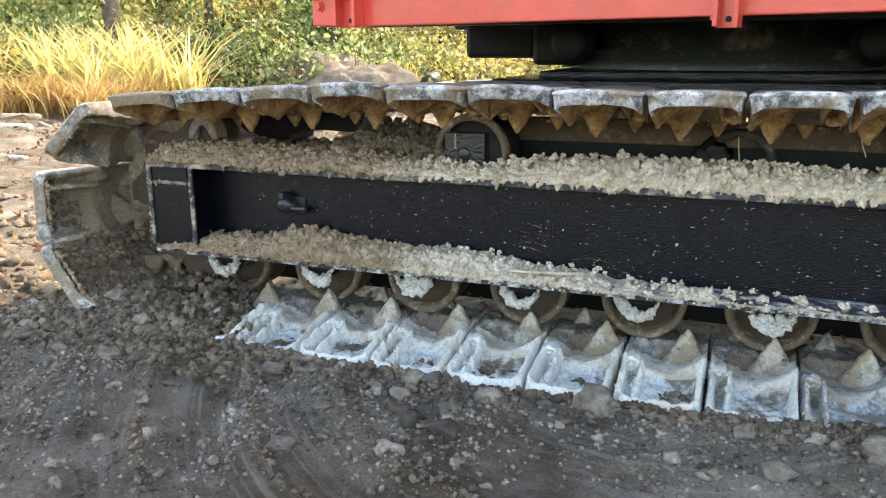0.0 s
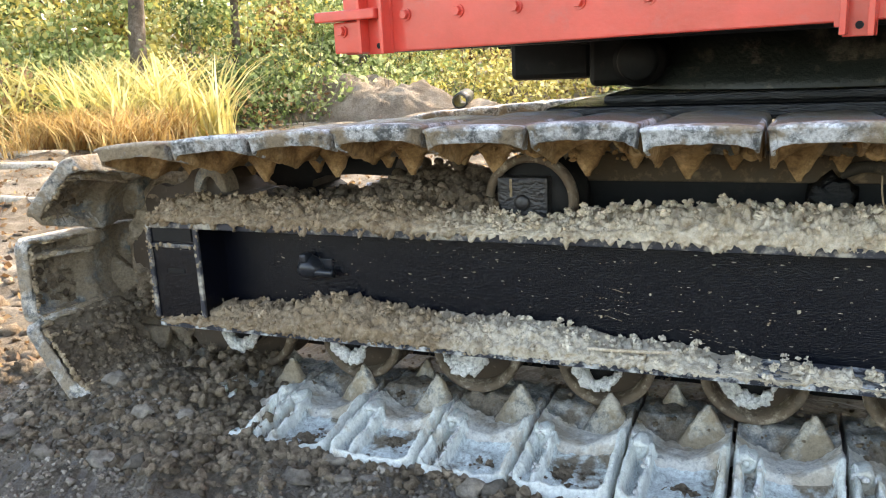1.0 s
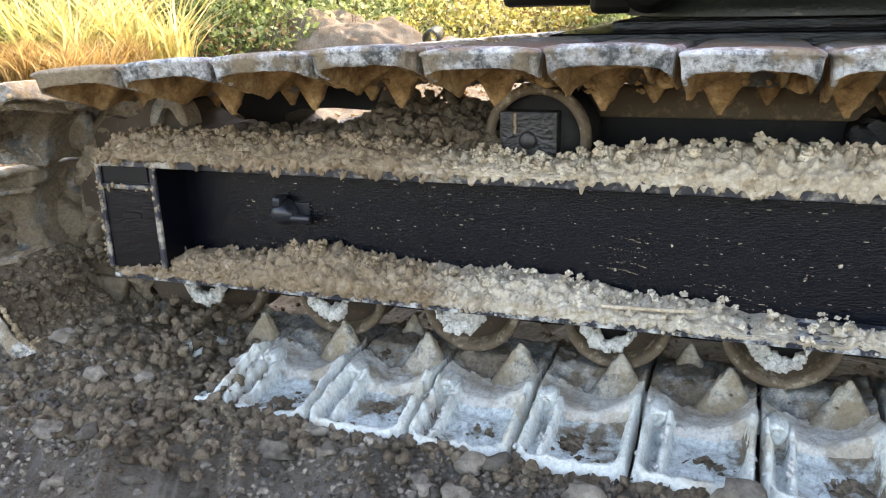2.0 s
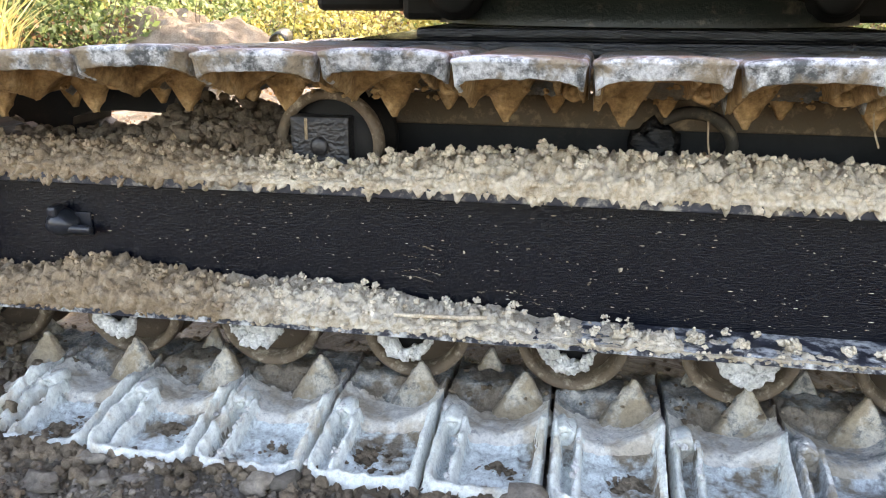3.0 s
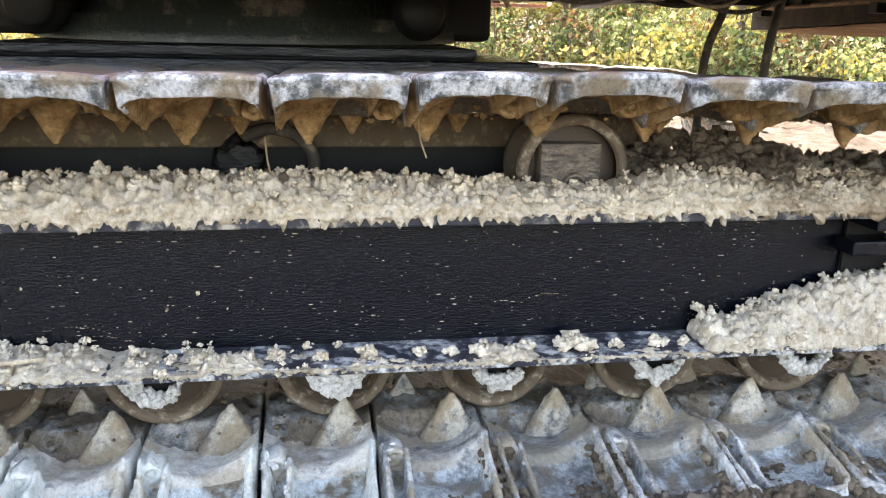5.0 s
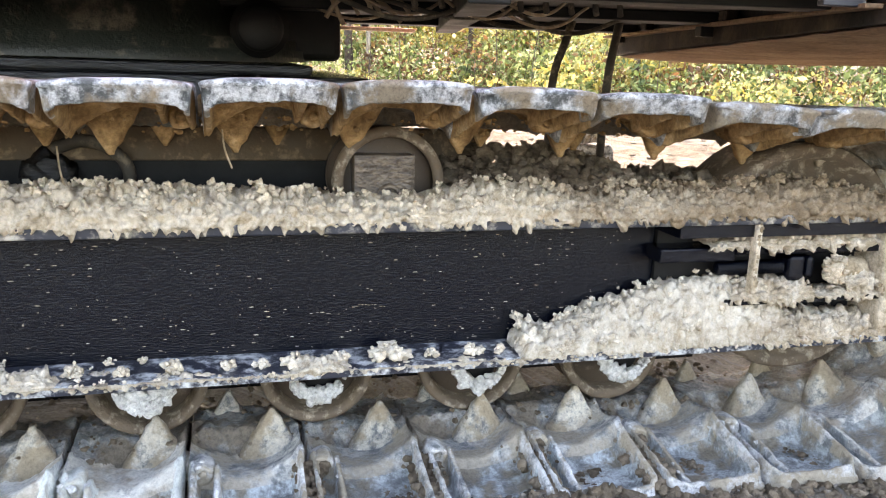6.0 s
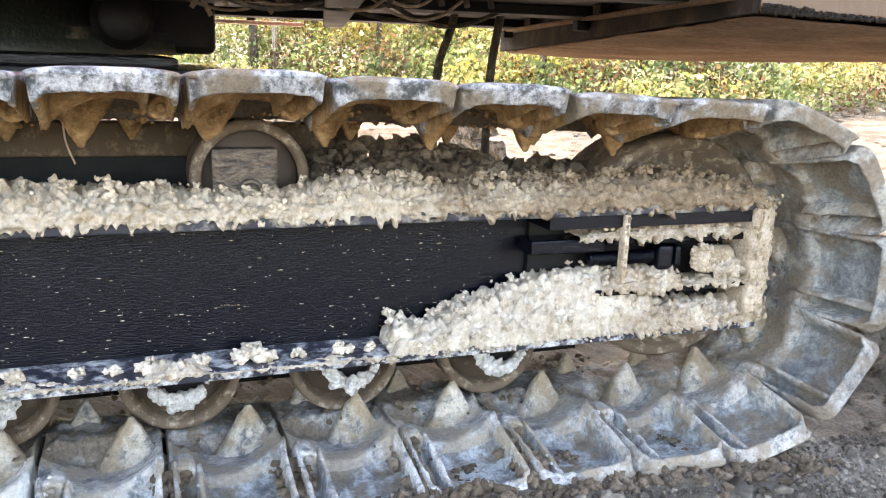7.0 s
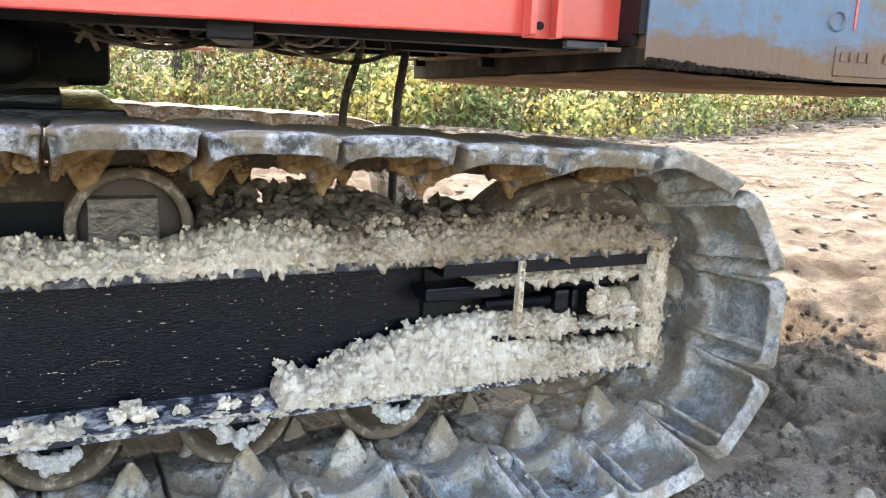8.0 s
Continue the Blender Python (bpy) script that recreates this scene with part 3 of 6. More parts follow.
def carrier_roller(x, mud):
    bm = bmesh.new()
    lathe(bm, [(0, 0.075), (0.06, 0.07), (0.088, 0.08), (0.1, 0.082), (0.09, 0.09), (0.09, 0.16), (0.11, 0.165), (0.11, 0.19), (0, 0.19)], x, 0.612, 48)
    r = part("carrier_roller", bm, ROLLER_DARK if mud else BLACK_DULL, excavator, "round carrier roller with a worn rim under the upper track", True)
    bm = bmesh.new()
    lathe(bm, [(0.09, 0.058), (0.093, 0.047), (0.103, 0.045), (0.111, 0.052), (0.112, 0.07), (0.108, 0.085)], x, 0.612, 48)
    part("rim", bm, ROLLER_RUST, r, "worn pale steel rim", True)
    # block with a crinkled cast face
    bm = box_bm(x - 0.073, x + 0.047, 0.032, 0.08, 0.55, 0.67, bevel=0.004)
    n, rows = 64, []
    for j in range(n + 1):
        row = []
        for i in range(n + 1):
            u, w = i / n, j / n
            px, pz = x - 0.072 + 0.118 * u, 0.551 + 0.118 * w
            edge = min(1.0, 14 * min(u, 1 - u, w, 1 - w))
            k = noise.noise(Vector((px * 75, x, pz * 210))) + 0.5 * noise.noise(Vector((px * 170, x, pz * 330)))
            row.append(bm.verts.new((px, 0.032 - edge * (0.002 + 0.0042 * max(0.0, 0.55 - abs(k) * 1.6)), pz)))
        rows.append(row)
    for a, b in zip(rows, rows[1:]):
        for i in range(n):
            bm.faces.new((a[i], a[i + 1], b[i + 1], b[i]))
    part("bearing_block", bm, BLOCK_RUST if mud else BLOCK_BLACK, r, "square bearing block with a crinkled cast face", True)
    bm = bmesh.new()
    if mud:
        lathe(bm, [(0.013, 0.028), (0.015, 0.021), (0.02, 0.02), (0.024, 0.028)], x - 0.005, 0.592, 20)
        part("ring", bm, BLOCK_RUST, r, "", True)
    else:
        lathe(bm, [(0, 0.02), (0.013, 0.02), (0.018, 0.023), (0.019, 0.032), (0, 0.032)], x - 0.012, 0.613, 16)
        part("bolt", bm, BLOCK_BLACK, r, "", True)
        part("mud_streak", box_bm(x - 0.042, x - 0.036, 0.0265, 0.03, 0.625, 0.668, bevel=0.001), MUD_TAN, r)
carrier_roller(-0.587, False)
carrier_roller(0.716, True)
arch = tube("hose_arch", [(0.205, 0.25, 0.56), (0.215, 0.24, 0.61), (0.185, 0.235, 0.655), (0.13, 0.24, 0.672), (0.075, 0.25, 0.655)], 0.013, HOSE, excavator, "dusty curved hose between the carrier rollers")
bm = bmesh.new()
bmesh.ops.create_icosphere(bm, subdivisions=4, radius=1.0)
for v in bm.verts:
    q = v.co.copy()
    v.co = Vector((0.06 + 0.055 * q.x, 0.26 + 0.03 * q.y, 0.6 + 0.05 * q.z)) * (1 + 0.03 * noise.noise(q * 2.2) + 0.012 * noise.noise(q * 6))
part("greasy_casting", bm, BLACK_GREASE, excavator, "black greasy casting on the inner plate", True)
bm = bmesh.new()
prism(bm, [(-1.58, 0.5), (-1.335, 0.52), (-1.325, 0.575), (-1.35, 0.59), (-1.345, 0.61), (-1.3, 0.625), (-1.2, 0.63), (-1.08, 0.625), (-1.04, 0.72), (-1.58, 0.72)], 0.33, 0.5)
part("drive_case", bm, BLACK_DULL, excavator, "black drive case behind the track")
bm = bmesh.new()
arch = [(-1.465 + 0.055 * math.cos(a), 0.625 + 0.075 * math.sin(a)) for a in np.linspace(0, math.pi, 14)] + [(-1.465 + 0.033 * math.cos(a), 0.625 + 0.05 * math.sin(a)) for a in np.linspace(math.pi, 0, 14)]
prism(bm, [(float(a), float(b)) for a, b in arch], 0.0, 0.06)
bmesh.ops.bevel(bm, geom=bm.edges[:], offset=0.006, segments=2, affect="EDGES", profile=0.5)
part("link_arch", bm, SHOE_END, excavator, "arched mud-coated link over the drive wheel")
# idler and drive tumbler
bm = bmesh.new()
lathe(bm, [(0, 0.02), (0.06, 0.02), (0.065, 0.05), (0.22, 0.06), (0.235, 0.02), (0.255, 0.015), (0.263, 0.025), (0.263, 0.19), (0, 0.19)], XR + 0.01, 0.437, 64)
part("front_idler", bm, ROLLER_RUST, excavator, "large muddy idler wheel", True)
bm = bmesh.new()
outline = []
for k in range(80):
    a = 2 * math.pi * k / 80
    rr = 0.25 + 0.02 * max(-0.8, min(0.8, 1.6 * math.cos(8 * a + 0.6)))
    outline.append((XL + rr * math.cos(a), ZC + rr * math.sin(a)))
prism(bm, outline, 0.03, 0.19)
lathe(bm, [(0, -0.03), (0.07, -0.03), (0.085, 0.0), (0.1, 0.035)], XL, ZC, 32)
part("drive_tumbler", bm, ROLLER_DARK, excavator, "lobed drive wheel caked in mud")
# mud packed between the drive wheel and the shoes
bm = bmesh.new()
prev = None
for i in range(161):
    a = radians(100 + 150 * i / 160)
    ring = []
    for r, y in ((0.2, 0.02), (0.21, 0.01), (0.22, 0.0), (0.23, -0.005), (0.24, -0.01), (0.25, -0.014), (0.262, -0.016), (0.274, -0.014), (0.286, -0.008), (0.296, 0.0), (0.3, 0.02), (0.3, 0.1), (0.3, 0.2), (0.2, 0.2)):
        p = Vector((XL + r * math.cos(a), y + 0.05, ZC + r * math.sin(a)))
        k = 0.035 * noise.noise(p * 12) + 0.03 * noise.noise(p * 34) + 0.015 * noise.noise(p * 80)
        ring.append(bm.verts.new((p.x + k * 0.4 * math.cos(a), p.y + (k if y < 0.1 else 0), p.z + k * 0.4 * math.sin(a))))
    if prev:
        for j in range(len(ring) - 1):
            bm.faces.new((prev[j], prev[j + 1], ring[j + 1], ring[j]))
    prev = ring
bmesh.ops.recalc_face_normals(bm, faces=bm.faces[:])
part("packed_mud", bm, DIRT, excavator, "tan mud packed between drive wheel and shoes", True)

# turntable and house
HOUSE = pose(0, 0.11, 0, 0, 0, -12.4)
part("base_plate", box_bm(-0.66, 0.75, 0.45, 1.6, 0.76, 0.802, bevel=0.012), BLACK_GREASE, excavator, "greasy black base plate")
part("base_tier", box_bm(-0.52, 0.62, 0.56, 1.5, 0.802, 0.826, bevel=0.008), BLACK_GREASE, excavator)
bm = bmesh.new()
lathe(bm, [(0.62, 0.0), (0.62, 0.03), (0.6, 0.034), (0.6, 0.06), (0.54, 0.065), (0.54, 0.18), (0, 0.18)], 0, 0, 64)
part("turntable_ring", bm, TURN_GREY, excavator, "worn grey-green slewing ring", True, pose(0.05, 1.2, 0.83, 90, 0, 0))
house = tagged(new("machine_house"), "red machine house above the turntable")
house.matrix_basis = HOUSE
house.parent = excavator
bm = box_bm(-1.26, 1.607, 0.0, 0.03, 0.97, 2.6, bevel=0.004)
for v in bm.verts:
    if v.co.z < 1.0 and v.co.x > 0.5:
        v.co.z += 0.02
part("side_panel", bm, RED, house, "glossy repainted red side panel")
part("floor", box_bm(-1.2, 1.58, 0.04, 2.0, 1.0, 1.05), BLACK_DULL, house)
part("shell", box_bm(-1.2, 1.58, 0.04, 2.0, 1.06, 2.6), RED, house)


def weight_floor(x, y):
    """Height of the counterweight's bottom, which falls away to the far side."""
    return interp(x, [(1.6, 0.946), (1.95, 0.934), (2.95, 0.94)]) - 0.027 * (y + 0.09)


TAIL_R = 0.95                             # unseen far corner of the tail, rounded to pull its shadow's edge in
plan = [(1.602, -0.09), (1.95, -0.09), (2.87, -0.09), (2.927, -0.067), (2.95, -0.01), (2.95, 2.0 - TAIL_R)]
plan += [(2.95 - TAIL_R + TAIL_R * math.cos(a), 2.0 - TAIL_R + TAIL_R * math.sin(a)) for a in (math.pi * k / 24 for k in range(1, 13))]
plan += [(1.95, 2.0), (1.602, 2.0)]
bm = bmesh.new()
low_ring = [bm.verts.new((x, y, weight_floor(x, y))) for x, y in plan]
top_ring = [bm.verts.new((x, y, 2.3)) for x, y in plan]
bm.faces.new(low_ring[::-1])
bm.faces.new(top_ring)
for k in range(len(plan)):
    n = (k + 1) % len(plan)
    bm.faces.new((low_ring[k], low_ring[n], top_ring[n], top_ring[k]))
bmesh.ops.bevel(bm, geom=[e for e in bm.edges if e.verts[0].co.z < 1.1 and e.verts[1].co.z < 1.1], offset=0.01, segments=3, affect="EDGES", profile=0.5)
bmesh.ops.recalc_face_normals(bm, faces=bm.faces[:])
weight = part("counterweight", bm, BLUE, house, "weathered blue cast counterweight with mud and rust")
bm = bmesh.new()
bmesh.ops.create_grid(bm, x_segments=90, y_segments=120, size=1.0)
for v in bm.verts:
    x, y = 2.275 + v.co.x * 0.67, 0.955 + v.co.y * 1.03
    cx, cy = 2.95 - TAIL_R, 2.0 - TAIL_R
    if x > cx and y > cy:
        far_out = math.hypot(x - cx, y - cy) / (TAIL_R - 0.012)
        if far_out > 1:
            x, y = cx + (x - cx) / far_out, cy + (y - cy) / far_out
    v.co = Vector((x, y, weight_floor(x, y) - 0.006 + 0.004 * noise.noise(Vector((x * 9, y * 14, 0)))))
part("underside", bm, RUST, weight, "flaking rusty brown underside", True)
# grimy front face of the tail with its ledge
bm = bmesh.new()
prism(bm, [(-0.085, weight_floor(1.6, -0.085) - 0.002), (1.99, weight_floor(1.6, 1.99) - 0.002), (1.99, 0.955), (-0.085, 0.975)], 0.0, 0.012)
bmesh.ops.rotate(bm, cent=(0, 0, 0), matrix=Matrix.Rotation(radians(90), 3, "Z"), verts=bm.verts[:])
bmesh.ops.translate(bm, vec=(1.601, 0, 0), verts=bm.verts[:])
bmesh.ops.recalc_face_normals(bm, faces=bm.faces[:])
tail = part("tail_plate", bm, RUST_DARK, house, "grimy black and rust tail plate")
bm = box_bm(1.555, 1.589, -0.02, 2.0, 0.968, 0.977, bevel=0.002)
for v in bm.verts:
    v.co.z -= 0.008 * (v.co.y / 2.0)
# paler rust than the tail plate, so the iron's colour reads as lit
part("ledge", bm, RUST, tail, "rusty lit angle iron")
# flat black plate that paints the shade in the gap beside the panel
part("gap_shade_plate", box_bm(1.588, 1.6, -0.085, 0.9, 1.0, 2.3), BLACK_DULL, tail, "black plate standing in for the shade between panel and counterweight")
# flat black strip in place of the shaded cavities above the ledge
part("cavity_shade_strip", box_bm(1.588, 1.5995, -0.06, 2.0, 0.98, 1.0), BLACK_DULL, tail)
for y in (0.62, 1.35):
    part("stay", box_bm(1.55, 1.58, y, y + 0.06, 0.974, 1.0, bevel=0.003), RUST_DARK, tail)
for y in (0.8, 1.75):
    part("lug", box_bm(1.55, 1.586, y, y + 0.05, 0.938, 0.966, bevel=0.003), BLACK_DULL, tail)
part("pale_plate", box_bm(1.49, 1.57, 0.004, 0.028, 0.972, 0.986, bevel=0.002), CLAYED, house)
FITTING = painted("thick_black_paint", (0.02, 0.023, 0.03), 0.3, (0.1, 0.1, 0.1), 0.12, 90, 0.001, 14)


def rod(bm, x0, x1, y, z, r, thread=0.0, pitch=0.008):
    n, prof = int((x1 - x0) / (pitch / 2)), []
    for i in range(n + 1):
        x = x0 + (x1 - x0) * i / n
        prof.append((r + (thread if i % 2 else -thread), x))
    lathe(bm, [(0, x0)] + prof + [(0, x1)], 0, 0, 18)
    bmesh.ops.rotate(bm, cent=(0, 0, 0), matrix=Matrix.Rotation(radians(-90), 3, "Z"), verts=bm.verts[:])
    bmesh.ops.translate(bm, vec=(0, y, z), verts=bm.verts[:])


# left end box of the frame
box_end = part("end_box", box_bm(-1.6, -1.435, -0.104, 0.01, 0.30, 0.545, bevel=0.004), BLACK, frame_, "black end box with a window and a slot, streaked with mud")
for nm, a in (("rim_bar", (-1.602, -1.589, -0.111, -0.1, 0.3, 0.556)), ("rim_bar", (-1.447, -1.434, -0.111, -0.1, 0.3, 0.556)), ("rim_bar", (-1.589, -1.447, -0.11, -0.1, 0.494, 0.505))):
    part(nm, box_bm(*a, bevel=0.003), CLAYED, box_end, "raised edge smeared with tan mud")
part("slot", box_bm(-1.545, -1.49, -0.1055, -0.1, 0.425, 0.437), BLACK_DULL, box_end)
part("window_plate", box_bm(-1.58, -1.456, -0.1065, -0.1, 0.512, 0.546), BLACK_DULL, box_end)
# lever on the web
bm = bmesh.new()
bmesh.ops.create_icosphere(bm, subdivisions=3, radius=1.0)
for v in bm.verts:
    q = v.co.copy()
    wide = 0.03 * (1.15 - 0.35 * q.z) * (1 + 0.1 * noise.noise(q * 2))
    v.co = Vector((-1.158 + wide * q.x, -0.018 + 0.034 * q.y, 0.442 + 0.03 * q.z))
lev = part("grease_fitting", bm, FITTING, frame_, "black painted cast fitting on the web", True)
bm = bmesh.new()
rod(bm, -1.15, -1.085, -0.03, 0.43, 0.0095)
part("handle", bm, FITTING, lev, "", True)
part("plug", box_bm(-1.172, -1.15, -0.05, -0.01, 0.455, 0.48, bevel=0.007), FITTING, lev)
part("foot", box_bm(-1.185, -1.1, -0.006, -0.0005, 0.41, 0.46, bevel=0.002), FITTING, lev)

# right end: opening with the track tensioner
part("pocket_roof", box_bm(1.28, 1.79, -0.1, -0.002, 0.52, 0.546), BLACK, frame_)
part("pocket_back", box_bm(1.28, 1.79, -0.012, -0.002, 0.30, 0.52), BLACK_DULL, frame_)
bm = box_bm(1.785, 1.84, -0.114, 0.1, 0.285, 0.575, bevel=0.012)
bmesh.ops.subdivide_edges(bm, edges=[e for e in bm.edges if e.calc_length() > 0.03], cuts=22, use_grid_fill=True)
for v in bm.verts:
    k = 0.005 * noise.noise(v.co * 45) + 0.004 * noise.noise(v.co * 120)
    v.co += Vector((0.6 * k, -k, 0.3 * k))
cap = part("end_cap", bm, MUD_PALE, frame_, "end plate coated in pale dried clay", True)
part("upright_bar", box_bm(1.45, 1.462, -0.112, -0.09, 0.4, 0.548, bevel=0.003), MUD_PALE, frame_, "narrow upright bar smeared with pale mud")
part("upright_bar", box_bm(1.385, 1.4, -0.05, -0.012, 0.47, 0.547, bevel=0.003), BLACK, frame_)
slide = part("slide_block", box_bm(1.255, 1.43, -0.075, -0.012, 0.462, 0.492, bevel=0.004), BLACK, frame_, "black slide block of the tensioner")
part("slide_block", box_bm(1.43, 1.79, -0.08, -0.012, 0.475, 0.498, bevel=0.004), BLACK, frame_)
part("shelf", box_bm(1.40, 1.79, -0.1, -0.012, 0.372, 0.386, bevel=0.003), BLACK, frame_)
bm = bmesh.new()
rod(bm, 1.40, 1.62, -0.055, 0.443, 0.0135, 0.0022)
screw = part("tension_screw", bm, BLACK, frame_, "threaded black tension screw")
part("nut", box_bm(1.56, 1.60, -0.082, -0.028, 0.415, 0.47, bevel=0.008), BLACK, screw)
part("nut", box_bm(1.605, 1.625, -0.08, -0.03, 0.42, 0.468, bevel=0.008), BLACK, screw)
bm = bmesh.new()
rod(bm, 1.70, 1.76, -0.06, 0.435, 0.026)
part("screw_end", bm, MUD_TAN, screw, "", True)

# red house: brackets, bolts, ledge
def house_bracket(x, z0, w=0.075):
    b = part("bracket", box_bm(x, x + w, -0.012, -0.001, z0, 1.4, bevel=0.002), RED, house, "red channel bracket with a bolt hole")
    part("rib", box_bm(x, x + 0.012, -0.05, -0.0125, z0 + 0.004, 1.4, bevel=0.002), RED, b)
    part("rib", box_bm(x + w - 0.012, x + w, -0.05, -0.0125, z0, 1.4, bevel=0.002), RED, b)
    bm = bmesh.new()
    lathe(bm, [(0, -0.0135), (0.008, -0.0135), (0.008, -0.0125), (0, -0.0125)], x + w / 2, z0 + 0.022, 12)
    part("bolt_hole", bm, BLACK_DULL, b)
house_bracket(-1.17, 0.968, 0.09)
house_bracket(0.055, 0.95, 0.062)
house_bracket(1.4, 0.985, 0.06)
part("corner_plate", box_bm(-1.275, -1.17, -0.03, -0.001, 0.974, 1.06, bevel=0.004), RED, house)
part("ledge", box_bm(-1.32, -1.1, -0.06, -0.001, 1.062, 1.09, bevel=0.004), RED, house)
def hex_bolt(x, z, y=-0.001, r=0.013):
    bm = bmesh.new()
    lathe(bm, [(0, y - 0.004), (r * 1.35, y - 0.004), (r * 1.35, y), (0, y)], x, z, 16)
    lathe(bm, [(0, y - 0.015), (r * 0.9, y - 0.015), (r, y - 0.012), (r, y - 0.004)], x, z, 6)
    part("bolt", bm, RED, house, "red painted hex bolt")
for i in range(7):
    hex_bolt(-1.035 + i * 0.172, 1.068 - 0.002 * i)
hex_bolt(-1.24, 1.035, -0.031)
part("seam_strip", box_bm(0.038, 0.05, -0.004, -0.001, 0.97, 1.4), RED, house)

# below the house
for x0, x1, y0, y1, z0, z1, mt in ((-0.95, -0.66, 1.05, 1.3, 0.86, 1.0, BLACK_DULL), (-0.66, -0.5, 1.0, 1.4, 0.835, 1.0, BLACK_DULL), (0.52, 0.75, 1.0, 1.4, 0.835, 1.0, BLACK_DULL)):
    part("turntable_bracket", box_bm(x0, x1, y0, y1, z0, z1, bevel=0.02), mt, excavator, "dark greasy bracket under the house")
for x, y in ((-0.45, 0.72), (0.5, 0.72)):
    bm = bmesh.new()
    lathe(bm, [(0, y - 0.03), (0.05, y - 0.03), (0.06, y - 0.02), (0.06, y), (0.075, y), (0.075, y + 0.2), (0, y + 0.2)], x, 0.915, 28)
    part("swing_roller", bm, BLACK_DULL, excavator, "", True)
for y0, y1 in ((0.10, 0.2), (0.75, 0.9), (1.6, 1.75)):
    part("chassis_beam", box_bm(-1.2, 1.6, y0, y1, 0.972, 1.0, bevel=0.004), BLACK_DULL, house)
part("cross_member", box_bm(0.85, 0.93, 0.05, 1.9, 0.955, 1.0, bevel=0.004), BLACK_DULL, house)
tube("hose", [(1.47, 0.93, 1.02), (1.455, 0.95, 0.93), (1.43, 0.97, 0.83), (1.42, 0.97, 0.6), (1.41, 0.97, 0.05)], 0.013, HOSE, excavator, "dusty hanging rubber hose")
tube("hose", [(1.565, 0.8, 1.02), (1.555, 0.81, 0.93), (1.545, 0.82, 0.83), (1.54, 0.83, 0.5), (1.53, 0.83, 0.05)], 0.013, HOSE, excavator, "dusty hanging rubber hose")
for k, (a, b, y) in enumerate(((0.75, 1.2, 0.45), (1.0, 1.42, 0.7), (0.6, 1.0, 0.3), (1.1, 1.5, 0.55))):
    tube("cable", [(a, y, 0.99), ((a + b) / 2, y + 0.03, 0.955 - 0.008 * k), (b, y + 0.05, 0.99)], 0.006, HOSE, excavator)
CABLE = painted("dusty_tan_cable", (0.36, 0.28, 0.19), 0.7, (0.5, 0.42, 0.32), 0.2, 100, 0.001, 20)
for x, y, z, dx, r in ((0.655, 0.6, 0.945, -0.02, 0.006), (0.7, 0.6, 0.928, 0.015, 0.006), (0.74, 0.62, 0.955, 0.02, 0.005), (0.765, 0.58, 0.963, 0.012, 0.006), (0.795, 0.6, 0.955, 0.022, 0.006), (0.85, 0.62, 0.942, 0.03, 0.006), (0.875, 0.6, 0.95, 0.02, 0.006)):
    tube("cable_end", [(x - dx * 2.2, y, 1.0), (x - dx, y - 0.01, z + 0.03), (x, y - 0.012, z)], r, CABLE, excavator)
for a, b, y, z in ((0.72, 0.95, 0.5, 0.962), (0.9, 1.12, 0.42, 0.955), (1.05, 1.34, 0.5, 0.945), (1.0, 1.2, 0.3, 0.962), (0.6, 0.9, 0.75, 0.955)):
    tube("cable", [(a, y, 1.0), (a + (b - a) * 0.3, y, z + 0.006), (a + (b - a) * 0.65, y + 0.02, z), (b, y + 0.05, 1.0)], 0.004, CABLE, excavator)
# the tan material puts the sunlit tone into the rail's colour
part("rail", box_bm(0.4, 1.2, 1.98, 2.03, 0.958, 0.974, bevel=0.003), CABLE, excavator, "pale rail under the far side of the house, coloured as if sunlit")
for x in (0.72, 0.97):
    part("rail_hanger", box_bm(x, x + 0.03, 1.99, 2.02, 0.974, 1.02), BLACK_DULL, excavator)
for k in range(9):
    tube("cable_end", [(0.8 + 0.06 * k, 0.25, 1.0), (0.8 + 0.06 * k, 0.245, 0.975), (0.805 + 0.06 * k, 0.25, 0.962)], 0.007, HOSE, excavator)
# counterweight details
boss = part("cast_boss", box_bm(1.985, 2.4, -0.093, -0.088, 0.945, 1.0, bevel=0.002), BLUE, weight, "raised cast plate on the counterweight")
for k, w in enumerate((0.014, 0.006, 0.014, 0.007, 0.0, 0.013, 0.0, 0.013, 0.013)):
    if w:
        part("cast_mark", box_bm(1.995 + k * 0.019, 1.995 + k * 0.019 + w, -0.096, -0.093, 0.972, 0.99, bevel=0.001), BLUE, boss)
bm = bmesh.new()
lathe(bm, [(0.012, -0.088), (0.015, -0.095), (0.018, -0.095), (0.022, -0.088)], 1.98, 1.045, 24)
part("cast_ring", bm, BLUE, weight, "", True)
part("paint_line", box_bm(2.016, 2.02, -0.0925, -0.0895, 1.03, 1.3), RED, weight, "thin red paint run")

grime = []
rng = random.Random(31)
for _ in range(420):
    q = rng.random() ** 1.4
    x = 1.61 + 0.38 * q
    p = HOUSE @ Vector((x, -0.09 + rng.uniform(-0.003, 0.003), weight_floor(x, -0.09) + 0.001 + rng.random() ** 2 * 0.012 * (1 - q)))
    r = rng.uniform(0.002, 0.0045) * (1.1 - 0.5 * q)
    grime.append((p.x, p.y, p.z, r * 1.8, r, r))
tagged(scatter("grime", grime, RUST_DARK, rng), "black caked grime along the counterweight's lower edge", "dirt", kind="stuff")

